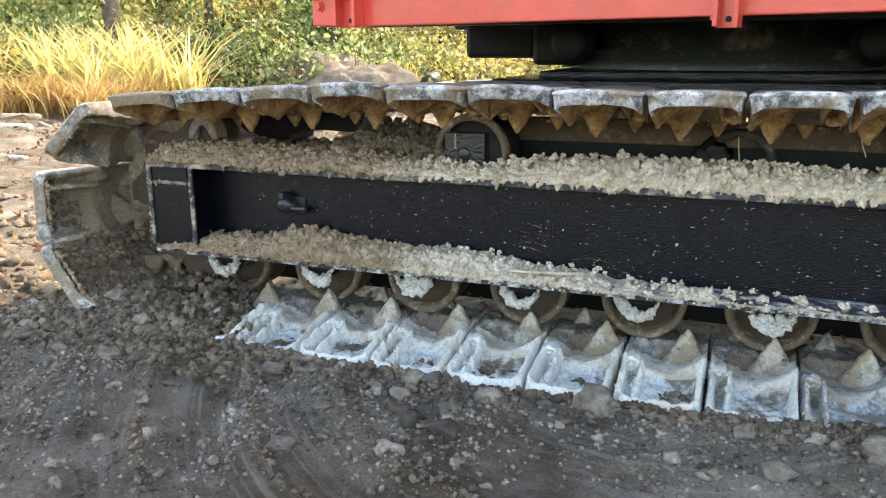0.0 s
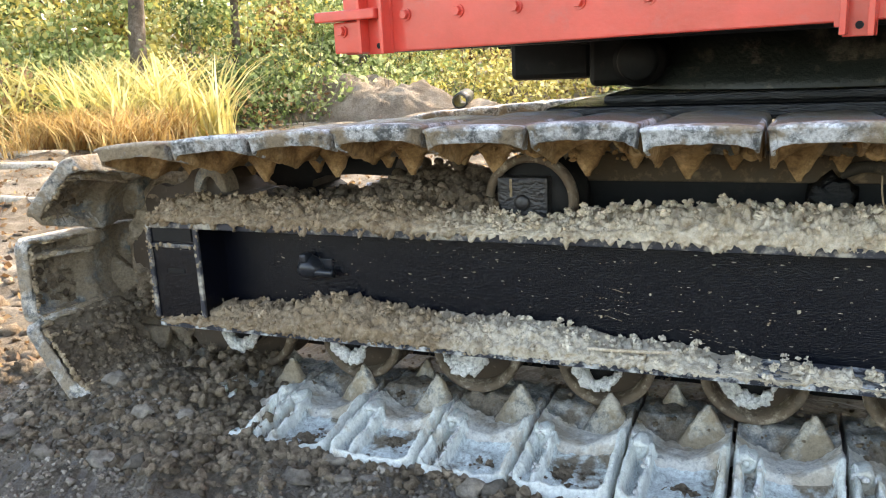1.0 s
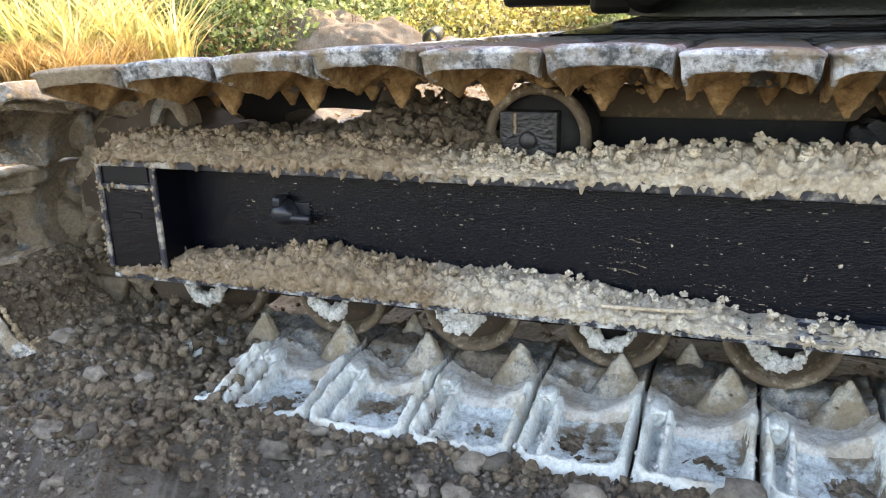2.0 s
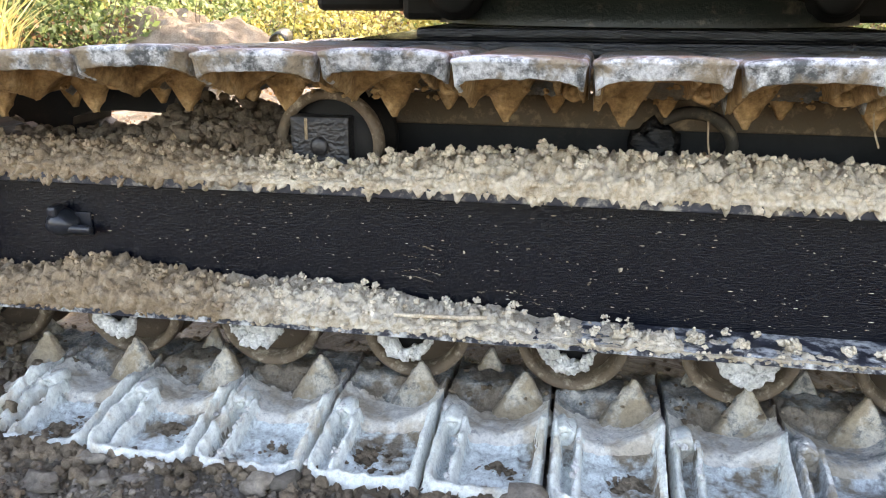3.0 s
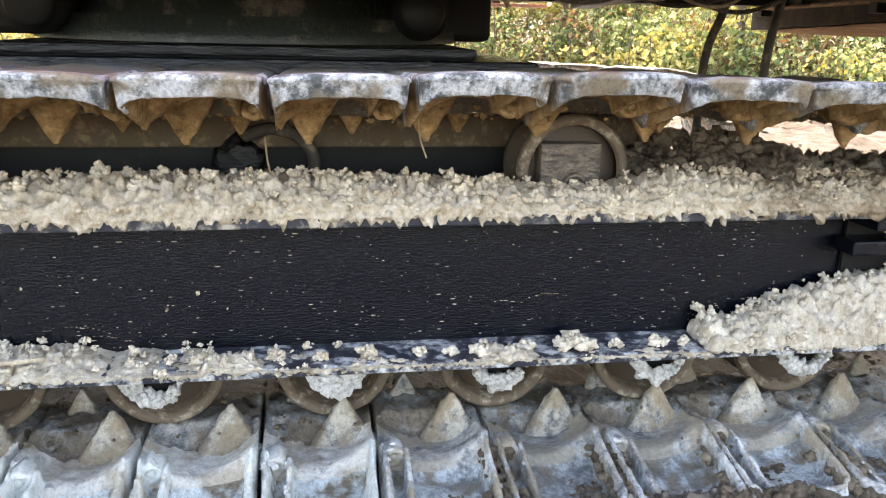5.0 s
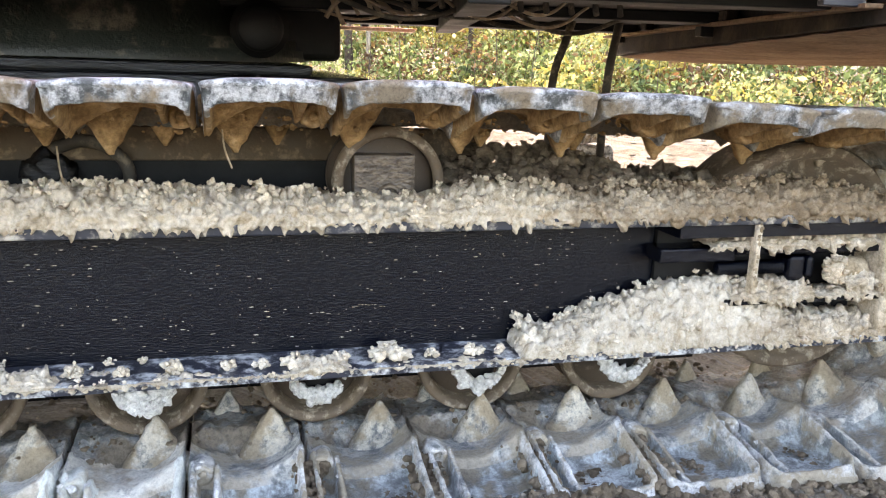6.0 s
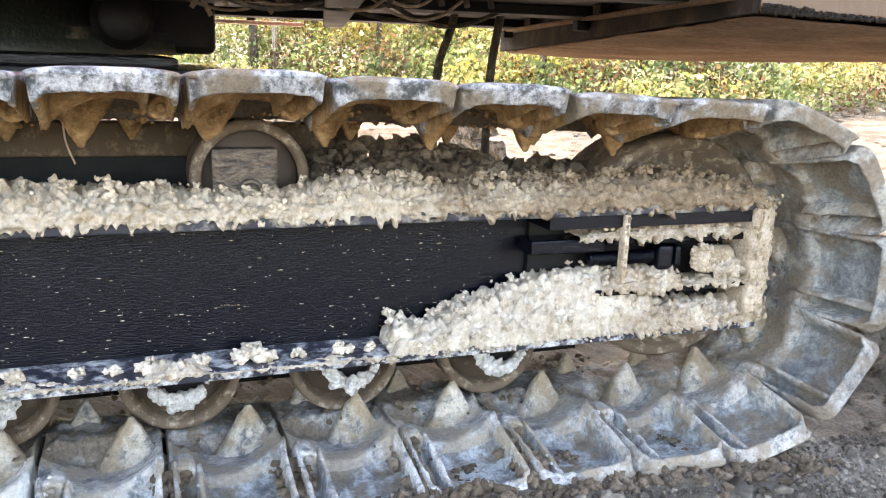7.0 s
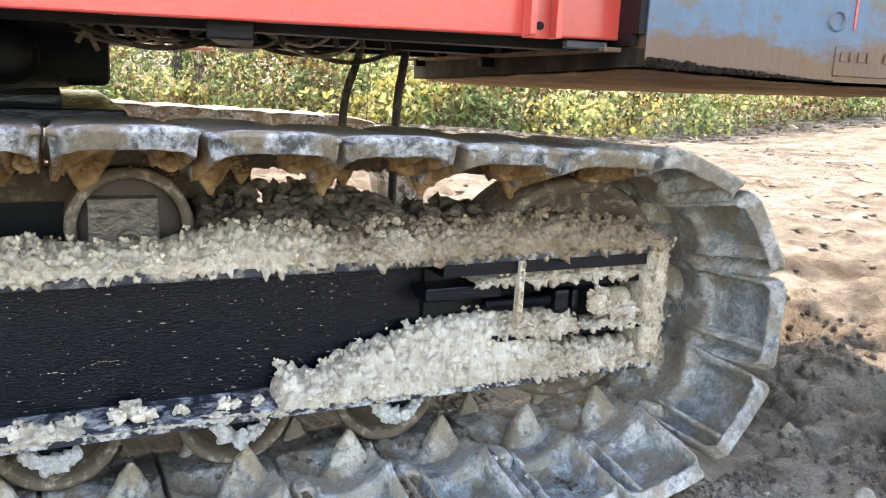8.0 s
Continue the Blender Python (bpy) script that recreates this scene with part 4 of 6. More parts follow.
# ---- mud on the frame ----
rng = random.Random(11)
TOP_MUD = [(-1.62, 0.60), (-1.5, 0.625), (-1.2, 0.612), (-0.9, 0.618), (-0.72, 0.598), (-0.55, 0.59), (-0.3, 0.618), (-0.1, 0.626), (0.25, 0.624), (0.5, 0.615), (0.7, 0.6), (0.8, 0.612), (0.9, 0.632), (1.1, 0.612), (1.3, 0.618), (1.6, 0.63), (1.8, 0.6), (1.84, 0.58)]
LOW_MUD = [(-1.6, 0.31), (-1.42, 0.335), (-1.2, 0.345), (-1.1, 0.374), (-1.02, 0.372), (-0.85, 0.348), (-0.7, 0.346), (-0.56, 0.352), (-0.4, 0.33), (-0.36, 0.322), (-0.18, 0.322), (-0.15, 0.308), (0.0, 0.312), (0.1, 0.302), (0.2, 0.310), (0.3, 0.300), (0.42, 0.304), (0.5, 0.298), (0.68, 0.315), (0.75, 0.3), (0.95, 0.3), (0.965, 0.345), (1.05, 0.34), (1.13, 0.375), (1.2, 0.392), (1.3, 0.422), (1.42, 0.43), (1.48, 0.41), (1.55, 0.372), (1.6, 0.33), (1.8, 0.32)]


def crumb(p, size):
    """Height of a crumbly surface: rounded lumps with creases between them, about -0.5 to 0.6."""
    d, at = noise.voronoi(p / size)
    tall = 0.75 + 0.9 * noise.noise(at[0] * 1.7)
    return tall * math.sqrt(max(0.0, 1 - (1.15 * d[0]) ** 2)) - 0.45


COUNTS = (1, 5, 5, 8, 9, 8, 2)             # samples along each stretch of a crust's section


def bank(name, x0, x1, table, front, back, base, mat, lip=0.0, step=0.003, coarse=0.03, cover=None):
    """A crumbly crust of mud on a ledge; more crumbs lie on it."""
    bm = bmesh.new()
    prev = None
    n = int((x1 - x0) / step)
    for i in range(n + 1):
        x = x0 + (x1 - x0) * i / n
        t = interp(x, table) - 0.012
        end = min(1.0, (x - x0) / 0.03 + 0.15, (x1 - x) / 0.03 + 0.15)
        dr = lip * max(0.0, 0.5 + 0.9 * noise.noise(Vector((x * 38, 7, base))) + 1.0 * noise.noise(Vector((x * 110, 2, base))))
        h = max(0.003, (t - base) * end)
        if cover:
            k = max(0.0, min(1.0, cover(x)))
            h = h * k - 0.009 * (1 - k)
        sec = [(front + 0.01, base - dr), (front - 0.003, base - dr), (front - 0.005, base + 0.001), (front, base + h * 0.4), (front + (back - front) * 0.22, base + h * 0.8), (front + (back - front) * 0.5, base + h), (back, base + h), (back, base - 0.002)]
        pts, seg = [], 0
        for (ya, za), (yb, zb) in zip(sec, sec[1:]):
            m = COUNTS[seg]
            pts += [(ya + (yb - ya) * k / m, za + (zb - za) * k / m) for k in range(m)]
            seg += 1
        pts.append(sec[-1])
        cy, cz = (front + back) / 2, base
        ring = []
        for y, z in pts:
            d = Vector((0, y - cy, (z - cz) * 1.6 + 0.004))
            d = d.normalized() if d.length > 1e-6 else Vector((0, 0, 1))
            p = Vector((x, y, z))
            amp = min(1.0, abs(h) / 0.03 + 0.4)
            k = (0.011 * crumb(p, coarse) + 0.017 * crumb(p + Vector((3, 1, 2)), coarse * 0.5) + 0.011 * crumb(p + Vector((1, 5, 2)), coarse * 0.28) + 0.003 * noise.noise(p * 260)) * amp
            ring.append(bm.verts.new((x, y + d.y * k, z + d.z * k)))
        if prev:
            for a in range(len(ring) - 1):
                bm.faces.new((prev[a], ring[a], ring[a + 1], prev[a + 1]))
        prev = ring
    return part(name, bm, mat, None, "", True)


tagged(bank("mud_crust", -1.6, 1.84, TOP_MUD, -0.11, 0.03, 0.566, MUD_TOP, 0.014), "dried mud, brown to pale, along the top flange", "mud", "mud on the frame", "stuff")
tagged(bank("mud_crust", -1.58, 0.5, LOW_MUD, -0.112, -0.001, 0.292, MUD_LOW, 0.006, cover=lambda x: 1.0 if x < -0.3 else 1.0 - (x + 0.3) / 0.8 + 0.8 * noise.noise(Vector((x * 14, 3, 1)))), "dried mud, brown to pale, on the bottom flange", "mud", "mud on the frame", "stuff")
tagged(bank("mud_crust", -0.12, 0.97, [(-0.12, 0.318), (0.97, 0.318)], -0.1125, -0.078, 0.292, MUD_LOW, 0.006, cover=lambda x: 0.3 + 1.7 * noise.noise(Vector((x * 8, 1, 4)))), "thin pale clay smear on the bottom flange", "mud", "mud on the frame", "stuff")
tagged(bank("mud_crust", 0.95, 1.79, LOW_MUD, -0.108, -0.014, 0.292, MUD_LOW, 0.004), "pale clay heaped on the bottom flange", "mud", "mud on the frame", "stuff")

high, low, brown = [], [], []


def put(x, y, z, r, el=1.0):
    a = (x, y, z, r * rng.uniform(0.75, 1.25), r * rng.uniform(0.75, 1.2), r * rng.uniform(0.75, 1.2) * el)
    (low if z < 0.5 else high).append(a)


def cluster(x, y, z, rad, n):
    """Crumbs grown together into one knobbly lump."""
    put(x, y, z, rad)
    for _ in range(n):
        a, b = rng.uniform(0, 2 * math.pi), rng.uniform(-0.3, 1.3)
        put(x + rad * math.cos(a) * math.cos(b), y + 0.8 * rad * math.sin(a) * math.cos(b), z + rad * 0.9 * math.sin(b), rad * rng.uniform(0.3, 0.62))


for _ in range(1050):
    x = rng.uniform(-1.6, 1.84)
    t = interp(x, TOP_MUD) + noise.noise(Vector((x * 9, 3, 1))) * 0.008
    u = rng.random()
    prof = min(1.0, 0.25 + u * 1.5)
    cluster(x, -0.116 + 0.135 * u, 0.566 + (t - 0.566) * prof * rng.uniform(0.8, 1.08), rng.choice((0.003, 0.004, 0.005, 0.006, 0.007, 0.0095, 0.012)), rng.randrange(3, 7))
for _ in range(1100):
    x = rng.uniform(-1.58, 1.79)
    h = interp(x, LOW_MUD) - 0.293
    if rng.random() > h * 14 or 0.3 < x < 0.95:
        continue
    u = rng.random()
    cluster(x, -0.118 + 0.11 * u, 0.293 + h * min(1.0, 0.3 + 1.2 * u) * rng.uniform(0.8, 1.08), rng.choice((0.003, 0.004, 0.005, 0.006, 0.008, 0.011)), rng.randrange(3, 7))
for _ in range(260):
    x = rng.uniform(-1.55, 1.8)
    put(x, -0.1105 + rng.uniform(-0.002, 0.002), 0.28 + rng.uniform(0, 0.016), rng.uniform(0.003, 0.006), 0.8)
# clumps along the middle of the bottom flange
clump = []
for cx, rad in ((0.02, 0.016), (0.14, 0.014), (0.22, 0.01), (0.30, 0.015), (0.40, 0.011), (0.46, 0.009), (0.52, 0.016), (0.60, 0.015), (0.68, 0.024), (0.71, 0.018), (0.78, 0.011), (0.86, 0.015), (0.92, 0.01), (0.985, 0.028)):
    for _ in range(4):
        r = rad * rng.uniform(0.55, 0.9)
        clump.append((cx + rng.gauss(0, rad * 0.6), -0.075 + rng.gauss(0, rad * 0.5), 0.293 + r * 0.7, r * 1.15, r, r))
    for _ in range(14):
        a, b = rng.uniform(0, 2 * math.pi), rng.uniform(0.1, 1.4)
        r = rng.uniform(0.003, 0.007)
        clump.append((cx + rad * 1.1 * math.cos(a) * math.cos(b), -0.075 + rad * math.sin(a) * math.cos(b), 0.294 + rad * 1.3 * math.sin(b), r, r, r))
tagged(scatter("mud_clumps", clump, MUD_LOW, rng, 3), "single clumps of pale clay on the bottom flange", "mud", kind="stuff")
# mud in the tensioner pocket
for x0, x1, z, top, front, back in ((1.36, 1.79, 0.497, 0.526, -0.085, -0.02), (1.41, 1.62, 0.385, 0.425, -0.1, -0.03), (1.6, 1.79, 0.385, 0.405, -0.1, -0.03), (1.48, 1.79, 0.293, 0.345, -0.108, -0.03), (1.7, 1.79, 0.405, 0.45, -0.09, -0.03)):
    tagged(bank("mud_crust", x0, x1, [(x0, top - 0.012), ((x0 + x1) / 2, top), (x1, top)], front, back, z, MUD_PALE, 0.012), "pale dried clay in the tensioner pocket", "mud", "mud on the frame", "stuff")
knob = [(1.665 + rng.gauss(0, 0.008), -0.085 + rng.gauss(0, 0.006), 0.443 + rng.gauss(0, 0.008), 0.026, 0.02, 0.026) for _ in range(3)]
knob += [(1.665 + 0.026 * math.cos(a), -0.095 + rng.gauss(0, 0.006), 0.443 + 0.026 * math.sin(a), 0.009, 0.009, 0.009) for a in np.linspace(0, 6, 22)]
knob += [(rng.uniform(1.36, 1.78), -0.075 + rng.uniform(-0.02, 0.02), rng.choice((0.39, 0.41, 0.5, 0.515)), 0.006, 0.006, 0.006) for _ in range(120)]
tagged(scatter("tensioner_mud", knob, MUD_PALE, rng, 3), "knobs of pale clay on the tensioner", "mud", kind="stuff")
# claw-like mud hanging round the lower roller hubs
claw = []
for i in range(9):
    cx = -1.397 + 0.3285 * i + rng.uniform(-0.012, 0.012)
    full = rng.random()
    lop = rng.uniform(-0.3, 0.3)
    for k in range(26):
        q = k / 25
        a = math.pi * (1.0 + q)
        thick = (0.004 + 0.009 * math.sin(math.pi * min(1.0, max(0.0, q + lop * 0.5)))) * rng.uniform(0.8, 1.25)
        if full < 0.3 and q > 0.75:
            continue
        claw.append((cx + 0.056 * math.cos(a) + rng.gauss(0, 0.002), -0.012 + rng.gauss(0, 0.003), 0.272 + 0.07 * math.sin(a) * (1 + 0.12 * lop) + rng.gauss(0, 0.002), thick, 0.012, thick * 1.15))
    if full > 0.72:
        for k in range(6):
            r = rng.uniform(0.012, 0.02)
            claw.append((cx + rng.gauss(0, 0.02), -0.008 + rng.gauss(0, 0.003), 0.222 + rng.gauss(0, 0.012), r * 1.2, 0.012, r))
    for k in range(24):
        r = rng.uniform(0.003, 0.006)
        a = math.pi * (1.0 + rng.random())
        claw.append((cx + 0.055 * math.cos(a), -0.022 + rng.gauss(0, 0.003), 0.27 + 0.07 * math.sin(a), r, r, r))
tagged(scatter("roller_mud", claw, CLAY_WHITE, rng, 2), "pale clay hanging in claws round the roller hubs", "mud", kind="stuff")
rims = []
for k in range(-6, 8):
    cx = BOTTOM_LUG_X - LUG_U + k * PITCH
    for _ in range(26 if k < 2 else 5):
        r = rng.uniform(0.003, 0.0075)
        v = rng.uniform(-0.27, -0.1)
        u = rng.choice((-0.097, -0.057, 0.097)) + rng.gauss(0, 0.003)
        p = lean(0.1) @ Vector((cx + u, v, 0.123 - 0.062 + 0.04 * (v + 0.285) / 0.195))
        rims.append((*p, r, r * 1.4, r * 0.8))
    for _ in range(9 if k < 2 else 3):
        r = rng.uniform(0.005, 0.011)
        p = lean(0.1) @ Vector((cx - 0.085 + rng.gauss(0, 0.008), -0.09 + rng.gauss(0, 0.01), 0.1 + rng.gauss(0, 0.006)))
        rims.append((*p, r, r, r * 0.8))
tagged(scatter("boss_clay", rims, CLAY_WHITE, rng, 3), "lumps of pale clay on the hinge bosses of the lower shoes", "mud", kind="stuff")
tagged(scatter("mud_clods", high, MUD_TOP, rng, 3), "crumbs of dried mud on the top flange", "mud", kind="stuff")
tagged(scatter("mud_clods", low, MUD_LOW, rng, 3), "crumbs of dried mud on the bottom flange", "mud", kind="stuff")

coat = []


def smear(a, b, r, gap=0.008, spread=0.002):
    # a lumpy coat along a straight edge
    n = int(math.dist(a, b) / gap)
    for k in range(n + 1):
        q = k / max(1, n)
        if rng.random() < 0.12:
            continue
        p = [u + (v - u) * q + rng.gauss(0, spread) for u, v in zip(a, b)]
        s1 = r * rng.uniform(0.5, 1.25)
        coat.append((*p, s1, s1 * 0.6, s1 * rng.uniform(0.8, 1.8)))


smear((-1.595, -0.111, 0.31), (-1.597, -0.111, 0.556), 0.0045, 0.007, 0.004)
smear((-1.44, -0.111, 0.45), (-1.44, -0.111, 0.556), 0.0042, 0.006, 0.003)
smear((-1.45, -0.111, 0.305), (-1.44, -0.111, 0.32), 0.005, 0.005, 0.004)
smear((-1.6, -0.111, 0.5), (-1.54, -0.111, 0.5), 0.005, 0.005, 0.004)
smear((-1.54, -0.111, 0.5), (-1.445, -0.111, 0.5), 0.004, 0.006, 0.003)
for x in (1.792, 1.812, 1.832):
    smear((x, -0.114, 0.285), (x, -0.114, 0.575), 0.0055, 0.009, 0.006)
smear((1.456, -0.112, 0.42), (1.456, -0.112, 0.548), 0.0055, 0.007, 0.0015)
tagged(scatter("mud_coat", coat, MUD_TAN, rng, 3), "pale mud smeared and dripping down the frame ends", "mud", kind="stuff")
under = []
for _ in range(420):
    x, y = rng.uniform(-1.45, 1.6), rng.uniform(-0.06, 0.2)
    r = rng.choice((0.003, 0.004, 0.005, 0.007))
    under.append((x, y, 0.757 - max(0.0, y + 0.1) * 0.12 - rng.random() ** 2 * 0.03, r * 1.3, r, r))
tagged(scatter("underside_mud", under, LUG_TAN, rng, 3), "ochre mud clinging under the upper track shoes", "mud", kind="stuff")

# dirt heaped on top of the frame beside the carrier rollers and at the ends
for x0, x1, h, n in ((-1.05, -0.66, 0.085, 800), (0.84, 1.28, 0.07, 800), (1.28, 1.8, 0.02, 300), (-1.5, -1.05, 0.0, 320)):
    for _ in range(n):
        x, y = rng.uniform(x0, x1), rng.uniform(0.0, 0.24)
        q = math.sin(math.pi * min(1, max(0, (x - x0) / (x1 - x0)))) ** 0.5
        r = rng.choice((0.004, 0.005, 0.007, 0.01, 0.015))
        brown.append((x, y, 0.585 + (0.02 + h * q) * rng.random() ** 0.6 * (0.5 + 2 * y), r * 1.1, r, r))
# crumbs on the lower links, behind the rollers, and in some trays
for _ in range(900):
    x, y = rng.uniform(-1.35, 1.6), rng.uniform(0.0, 0.32)
    r = rng.choice((0.003, 0.004, 0.006))
    brown.append((x, y, 0.112 + rng.uniform(-0.02, 0.006), r, r, r * 0.8))
for k in range(-6, 9):
    cx = BOTTOM_LUG_X - LUG_U + k * PITCH
    amt = rng.choice((30, 80, 150)) if k < 1 else rng.choice((0, 30, 120))
    tx, tv = rng.uniform(-0.01, 0.05), rng.uniform(-0.22, -0.16)
    for _ in range(amt):
        r = rng.choice((0.002, 0.003, 0.003, 0.004, 0.006))
        du, dv = rng.gauss(0, 0.022), rng.gauss(0, 0.02)
        brown.append((cx + tx + du, tv + dv, 0.05 + r * 0.4 + 0.012 * math.exp(-(du * du + dv * dv) / 0.0005), r * 1.2, r, r * 0.9))
# soil squeezed up between the shoes of the middle of the run
for k in range(2, 6):
    gap = BOTTOM_LUG_X - LUG_U + (k + 0.5) * PITCH
    for _ in range(150):
        v = rng.uniform(-0.29, -0.1)
        r = rng.choice((0.003, 0.004, 0.005, 0.007, 0.009))
        p = lean(0.1) @ Vector((gap + rng.gauss(0, 0.014), v, 0.058 + 0.038 * (v + 0.29) / 0.19 + rng.uniform(-0.006, 0.004)))
        brown.append((*p, r * 1.1, r * 1.2, r))
for _ in range(1800):
    a, rr = rng.uniform(0.9, 2.2), rng.uniform(0.12, 0.345)
    x, z = XL - rr * math.sin(a), ZC + rr * math.cos(a)
    y = rng.uniform(-0.25, 0.1)
    if z > 0.30 - 0.55 * (-y) + rng.uniform(-0.03, 0.03):
        continue
    r = rng.choice((0.004, 0.006, 0.008, 0.012))
    brown.append((x, y, z, r, r, r))
# the lowest shoes of the drive end are full of dirt, all have mud on their rims
ends = []
for i in range(N_SHOES):
    s = (S0 + i * PITCH) % LOOP
    m = loop_pose(s, 0)
    if s > 2 * STRAIGHT + ARC:
        for u, v0, v1 in ((-0.1, -0.262, -0.1), (0.1, -0.262, -0.1), (-0.062, -0.255, -0.1)):
            v = v0
            while v < v1:
                r = rng.uniform(0.003, 0.0065)
                p = m @ Vector((u + rng.gauss(0, 0.002), v, -0.05))
                if rng.random() < 0.75:
                    ends.append((p.x, p.y, p.z, r, rng.uniform(0.008, 0.014), r))
                v += 0.011
        for k in range(18):
            u = -0.085 + 0.17 * k / 17
            p = m @ Vector((u, -0.266, -0.055))
            r = rng.uniform(0.003, 0.007)
            ends.append((p.x, p.y, p.z, r * 1.2, r, r * 1.2))
        for _ in range(60):
            u, v = rng.uniform(-0.09, 0.09), rng.uniform(-0.25, -0.1)
            r = rng.choice((0.003, 0.005, 0.008))
            p = m @ Vector((u, v, -0.077))
            brown.append((p.x, p.y, p.z, r * 1.3, r * 1.3, r * 1.3))
    if s > 2 * STRAIGHT + ARC and m.translation.z < 0.4:
        bm = bmesh.new()
        grid = []
        for a in range(41):
            row = []
            for b in range(49):
                u, v = -0.104 + 0.208 * a / 40, -0.262 + 0.25 * b / 48
                w = -0.06 + 0.05 * min(1.0, (v + 0.262) / 0.16) + 0.014 * crumb(m @ Vector((u, v, 0)), 0.03) + 0.01 * noise.noise(Vector((u * 30, v * 30, s)))
                row.append(bm.verts.new(m @ Vector((u, v, w))))
            grid.append(row)
        for p0, p1 in zip(grid, grid[1:]):
            for b in range(48):
                bm.faces.new((p0[b], p0[b + 1], p1[b + 1], p1[b]))
        tagged(part("dirt_fill", bm, DIRT, None, "", True), "brown dirt filling a shoe of the drive end", "dirt", kind="stuff")
        for _ in range(240):
            u, v = rng.uniform(-0.1, 0.1), rng.uniform(-0.255, -0.02)
            r = rng.choice((0.003, 0.004, 0.006, 0.009))
            p = m @ Vector((u, v, -0.06 + 0.05 * min(1.0, (v + 0.262) / 0.16) + rng.uniform(-0.004, 0.008)))
            brown.append((p.x, p.y, p.z, r, r, r))
for _ in range(420):
    x, y = rng.uniform(-1.62, -1.2), rng.uniform(-0.24, 0.1)
    r = rng.choice((0.005, 0.008, 0.012))
    brown.append((x, y, 0.07 + rng.uniform(0, 0.11) * (1 if x < -1.35 else 0.3), r, r, r))
tagged(scatter("rim_mud", ends, MUD_TAN, rng), "tan mud along the rims of the drive-end shoes", "mud", kind="stuff")
tagged(scatter("dirt_clods", brown, DIRT, rng), "brown dirt crumbs lying on the frame and links", "dirt", kind="stuff")
# mud specks on the glossy web, with pale dashes painted as its glints
spk = []
for _ in range(700):
    x, z = rng.uniform(-1.3, 1.25), 0.3 + 0.24 * rng.random() ** 1.3
    r = rng.choice((0.0004, 0.0005, 0.0007, 0.001))
    spk.append((x, -0.0004, z, r * rng.uniform(1.5, 6), 0.0005, r * 0.8))
for x, z, r in ((0.0, 0.402, 0.004), (-0.302, 0.419, 0.0025), (-0.41, 0.36, 0.003), (0.05, 0.37, 0.002)):
    spk.append((x, -0.001, z, r, 0.002, r * 1.3))
tagged(scatter("mud_specks", spk, MUD_PALE, rng), "splashed mud specks and painted glint dashes on the glossy black web", "mud", kind="stuff")

scuff = []
for x0, z0, x1, z1, bend in ((-0.44, 0.365, -0.35, 0.37, 0.01), (-0.43, 0.362, -0.36, 0.352, 0.004), (-0.28, 0.335, -0.16, 0.33, 0.012), (-0.2, 0.325, -0.12, 0.312, 0.004), (-0.42, 0.405, -0.33, 0.398, 0.0), (-0.4, 0.43, -0.36, 0.42, 0.0), (0.62, 0.37, 0.7, 0.375, 0.008), (-0.06, 0.365, -0.055, 0.38, 0.0)):
    for k in range(14):
        q = k / 13
        if rng.random() < 0.3:
            continue
        scuff.append((x0 + (x1 - x0) * q, -0.0003, z0 + (z1 - z0) * q + bend * math.sin(math.pi * q) + rng.gauss(0, 0.0007), rng.uniform(0.001, 0.004), 0.0005, rng.uniform(0.0004, 0.0009)))
tagged(scatter("mud_scuffs", scuff, MUD_TAN, rng), "thin dried mud scuffs on the glossy web", "mud", kind="stuff")
for x, y, z, l in ((0.13, -0.02, 0.69, 0.09), (0.4, 0.0, 0.72, 0.07), (-0.2, -0.1, 0.3, 0.0)):
    if l:
        tagged(tube("straw", [(x, y, z), (x + 0.004, y - 0.004, z - l * 0.5), (x + 0.016, y - 0.006, z - l)], 0.0016, MUD_TAN), "dry straw hanging from a track shoe", "straw", "straws")
tagged(tube("twig", [(-0.42, -0.1, 0.318), (-0.33, -0.105, 0.322), (-0.24, -0.112, 0.33)], 0.004, MUD_PALE), "clay-coated twig on the bottom flange", "twig")
# ---- ground ----
def axis(lo, hi, step, far, growth):
    mid = list(np.arange(lo, hi + 1e-6, step))
    up, dn, d = [], [], step
    x = hi
    while x < far:
        d *= growth
        x += d
        up.append(x)
    d, x = step, lo
    while x > -far:
        d *= growth
        x -= d
        dn.append(x)
    return np.array(dn[::-1] + mid + up)


RUTS = (0.952, 1.174, 1.43)             # radii of the ridges that a turning track left


def rut_radius(x, y):
    return math.hypot(x, y - 0.1) + 0.012 * noise.noise(Vector((x * 5, y * 5, 3)))


